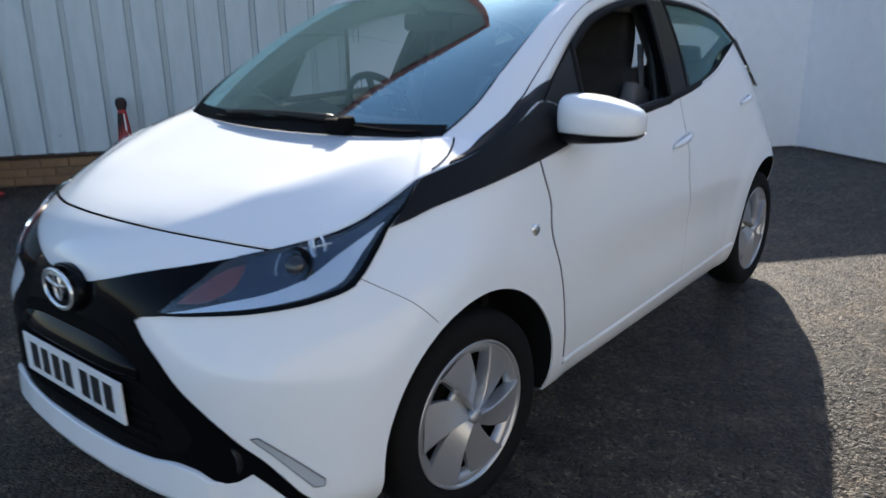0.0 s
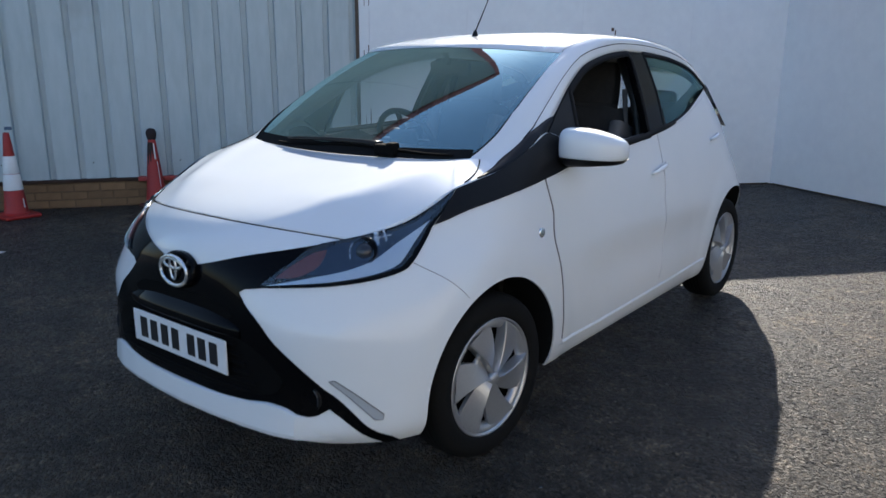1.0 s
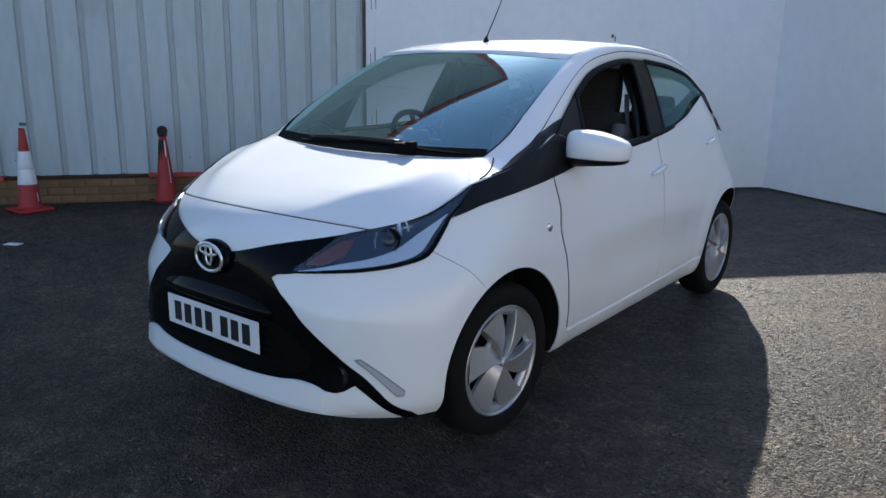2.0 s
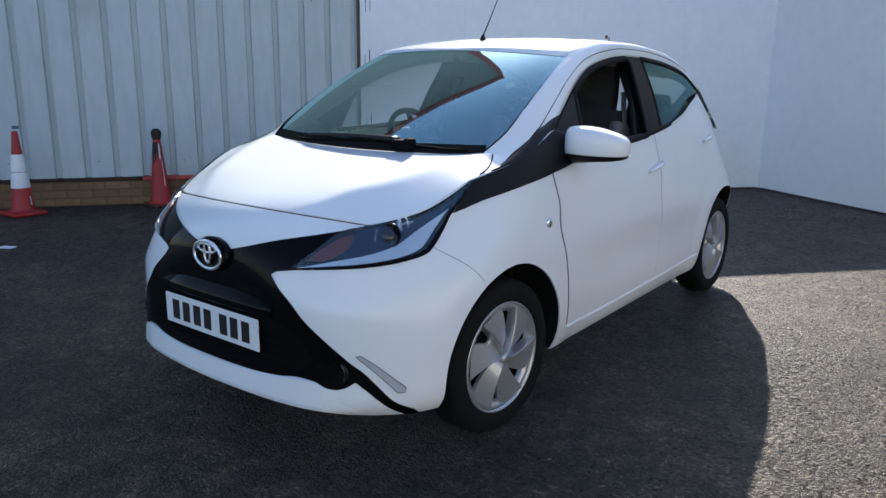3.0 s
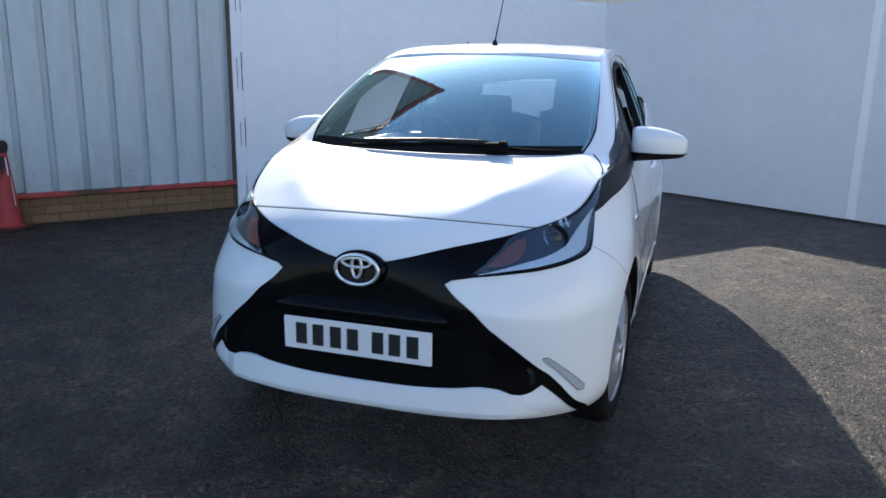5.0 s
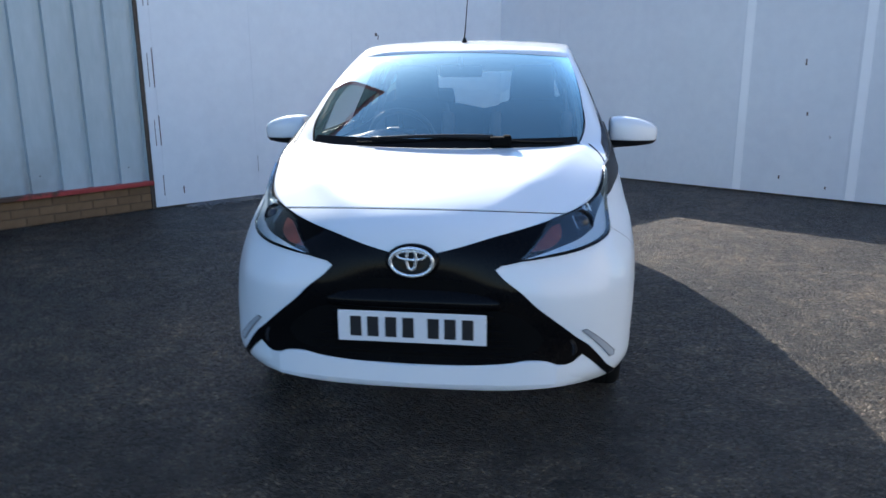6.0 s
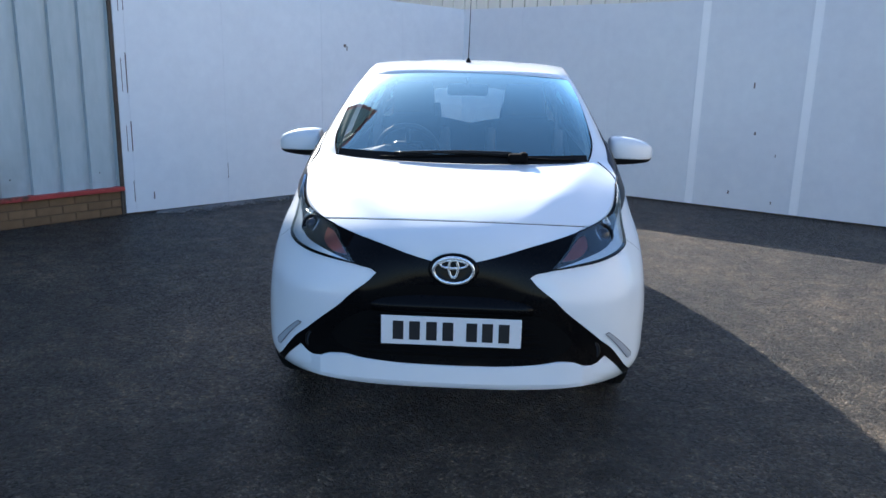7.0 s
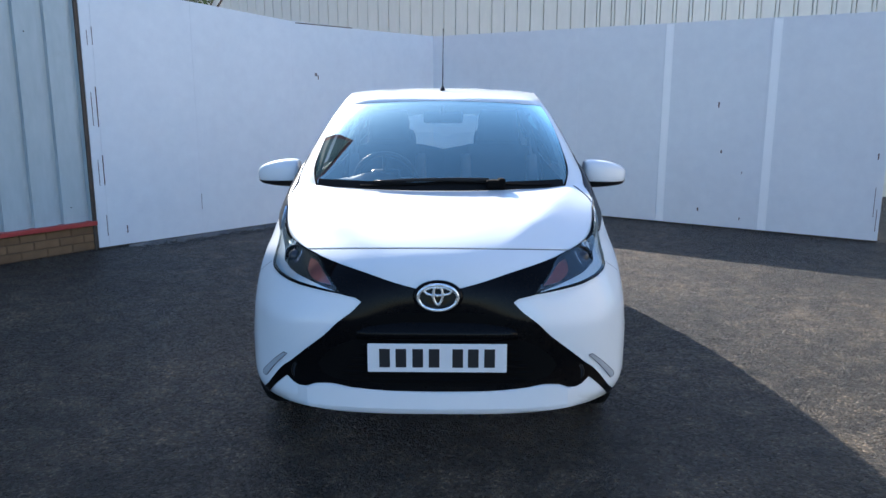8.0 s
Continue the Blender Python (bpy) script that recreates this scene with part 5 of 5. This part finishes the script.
cone((-4.85, 1.462, 0), True, "orange-red traffic cone with white reflective sleeve beside the plinth")
cone((-4.34, 2.51, 0), False, "faded orange-red traffic cone with scorched black top beside the plinth", 0.72)
slab("paint_mark", B0, B1, 3.825, 3.885, -0.004, -0.001, 0.735, 0.765, BLUE_MARK, building, 0.0005)

tagged(part("paper_scrap", box_bm((0.12, 0.07, 0.004), (-3.62, 0.80, 0.004), 25, 0.001), PAPER), label="flat scrap of white paper lying on the asphalt", category="litter")

# gravel along the foot of the hoarding
def pebble(r, seed):
    rng = random.Random(seed)
    bm = bmesh.new()
    bmesh.ops.create_icosphere(bm, subdivisions=1, radius=r)
    for v in bm.verts:
        v.co = Vector((v.co.x * rng.uniform(0.8, 1.3), v.co.y * rng.uniform(0.8, 1.2), v.co.z * rng.uniform(0.45, 0.7)))
    return bm


rng = random.Random(4)
verts, faces = [], []
protos = []
for k in range(6):
    b = pebble(1.0, k)
    b.verts.ensure_lookup_table()
    b.verts.index_update()
    protos.append(([v.co.copy() for v in b.verts], [tuple(v.index for v in f.verts) for f in b.faces]))
    b.free()


def scatter(verts, faces, p, r):
    pv, pf = protos[rng.randrange(6)]
    m = Matrix.Translation(p) @ Matrix.Rotation(rng.uniform(0, 6.28), 4, "Z") @ Matrix.Scale(r, 4)
    n = len(verts)
    verts += [m @ v for v in pv]
    faces += [tuple(i + n for i in f) for f in pf]


for _ in range(900):
    d = rng.uniform(0.25, 3.3)
    r = rng.uniform(0.008, 0.024)
    scatter(verts, faces, along(LEFT_END, CORNER, d, abs(rng.gauss(0, 0.09)) + 0.012, r * 0.3), r)
for _ in range(34):
    d = rng.uniform(0.2, 1.4)
    r = rng.uniform(0.004, 0.012)
    scatter(verts, faces, along(B0, B1, 0.5 + d, -abs(rng.gauss(0.12, 0.08)) - 0.06, r * 0.3), r)
tagged(mesh_part("gravel", verts, faces, STONE, smooth=False), label="pale loose gravel along the foot of the hoarding", category="gravel", kind="stuff")

# crumbs of stone on the asphalt, some laid to imitate sunlight
verts, faces = [], []
for _ in range(260):
    x, y, r = rng.uniform(0.9, 3.6), rng.uniform(-0.6, 5.0), rng.uniform(0.003, 0.008)
    scatter(verts, faces, (x, y, r * 0.3), r)
for _ in range(26):
    scatter(verts, faces, (1.42 + rng.gauss(0, 0.06), 1.95 + rng.gauss(0, 0.08), 0.003), rng.uniform(0.003, 0.007))
# pale streak and cluster by the left front wheel stand in for leaking sunlight
for _ in range(240):
    k = rng.uniform(0, 1)
    scatter(verts, faces, (-1.01 - 0.36 * k + rng.gauss(0, 0.004), 0.76 - 0.48 * k + rng.gauss(0, 0.006), 0.0008), rng.uniform(0.0012, 0.003))
for _ in range(150):
    scatter(verts, faces, (-0.84 + rng.gauss(0, 0.05), 0.66 + rng.gauss(0, 0.13), 0.0012), rng.uniform(0.0015, 0.004))
for _ in range(420):
    scatter(verts, faces, (rng.uniform(-3.4, 1.6), rng.uniform(-1.6, 3.6), 0.001), rng.uniform(0.0015, 0.005))
tagged(mesh_part("loose_chippings", verts, faces, STONE, smooth=False), label="scattered small pale stone chippings on asphalt, some imitating a sunlit streak and patch", category="gravel", kind="stuff")

# rust streaks and screw marks on the hoarding
def mark(a, b, wall, d, z, w, h):
    slab("rust_mark", a, b, d - w / 2, d + w / 2, 0.0006, 0.0022, z - h / 2, z + h / 2, RUST, wall, 0.0004)


for d, z, w, h in ((0.055, 1.93, 0.006, 0.13), (0.10, 1.95, 0.006, 0.16), (0.045, 1.30, 0.006, 0.30), (0.09, 1.32, 0.009, 0.36), (0.055, 0.72, 0.006, 0.24), (0.10, 0.74, 0.009, 0.28), (0.09, 0.22, 0.006, 0.20), (0.28, 0.16, 0.011, 0.07),
                   (2.63, 1.67, 0.028, 0.035), (1.085, 0.35, 0.004, 0.16), (2.66, 1.64, 0.012, 0.05)):
    mark(LEFT_END, CORNER, wall_left, d, z, w, h)
for d, z, w, h in ((LEN_R - 1.62, 1.34, 0.014, 0.06), (LEN_R - 1.56, 0.84, 0.016, 0.035), (LEN_R - 1.77, 0.19, 0.016, 0.035), (LEN_R - 1.32, 0.12, 0.010, 0.03), (LEN_R - 0.06, 0.40, 0.005, 0.30), (LEN_R - 0.03, 0.22, 0.006, 0.22), (LEN_R - 0.07, 0.85, 0.012, 0.06), (LEN_R - 1.33, 0.62, 0.006, 0.03)):
    mark(CORNER, RIGHT_END, wall_right, d, z, w, h)

# screws of the cladding
for k in range(30):
    d = (k + 0.42) * PITCH
    for z in (0.42, 1.95):
        if d < 7.6 and (k * 5 + int(z)) % 3 == 0:
            p = along(B0, B1, d, -0.003, z)
            s = lathe("cladding_screw", [(0.0055, 0.0), (0.0055, 0.004), (0.0005, 0.006)], BARE_SILL, building, 8)
            s.matrix_local = Matrix.Translation(p) @ Vector((0.81, -0.59, 0)).to_track_quat("Z", "Y").to_matrix().to_4x4()

# bush crown behind the hoarding
tree = thing("tree", (-3.45, 7.0, 0), label="small broad-leaved tree behind the white hoarding", category="tree")
tube("trunk", [(0, 0, 0), (0.05, 0.02, 1.0), (0.0, 0.05, 2.2)], lambda f: 0.09 - 0.04 * f, BARK, tree)
for k in range(6):
    a = k * 1.05
    tube("limb", [(0, 0.04, 1.5 + 0.1 * k), (0.35 * math.cos(a), 0.35 * math.sin(a), 2.2), (0.7 * math.cos(a), 0.7 * math.sin(a), 2.7)], lambda f: 0.035 - 0.025 * f, BARK, tree, 6)
verts, faces = [], []
for _ in range(2600):
    while True:
        p = Vector((rng.uniform(-1, 1), rng.uniform(-1, 1), rng.uniform(-1, 1)))
        if 0.3 < p.length < 1.0 and noise.noise(p * 2.3) > -0.15:
            break
    p = Vector((p.x * 0.75, p.y * 0.7, 2.95 + p.z * 0.5))
    m = Matrix.Translation(p) @ Euler((rng.uniform(-1, 1), rng.uniform(-1, 1), rng.uniform(0, 6.3))).to_matrix().to_4x4()
    s, n = rng.uniform(0.03, 0.06), len(verts)
    verts += [m @ Vector(q) for q in ((-s, 0, 0), (0, -0.45 * s, 0.1 * s), (s, 0, 0), (0, 0.45 * s, 0.1 * s))]
    faces.append((n, n + 1, n + 2, n + 3))
mesh_part("crown", verts, faces, LEAF, tree, smooth=False)

# ---- bricks of the plinth ----
slab("mortar_bed", B0, B1, 0.0, B_LEN, 0.006, 0.06, 0.0, 0.235, MORTAR, building)
ub = (B1 - B0).normalized()
turn_b = math.degrees(math.atan2(ub.y, ub.x))
bm = box_bm((0.213, 0.10, 0.064), (0, 0, 0), 0, 0.004)
brick_ob = part("brick", bm, BRICK, building)
brick_mesh = brick_ob.data
bpy.data.objects.remove(brick_ob)
for row in range(3):
    for k in range(30):
        d = 0.11 + k * 0.225 + (0.1125 if row % 2 else 0)
        if d > B_LEN - 0.11:
            continue
        o = new("brick", brick_mesh)
        o.parent = building
        p = along(B0, B1, d, 0.048 + rng.uniform(-0.002, 0.002), 0.042 + row * 0.0755)
        o.matrix_local = pose(*p, 0, 0, turn_b + rng.uniform(-0.3, 0.3))
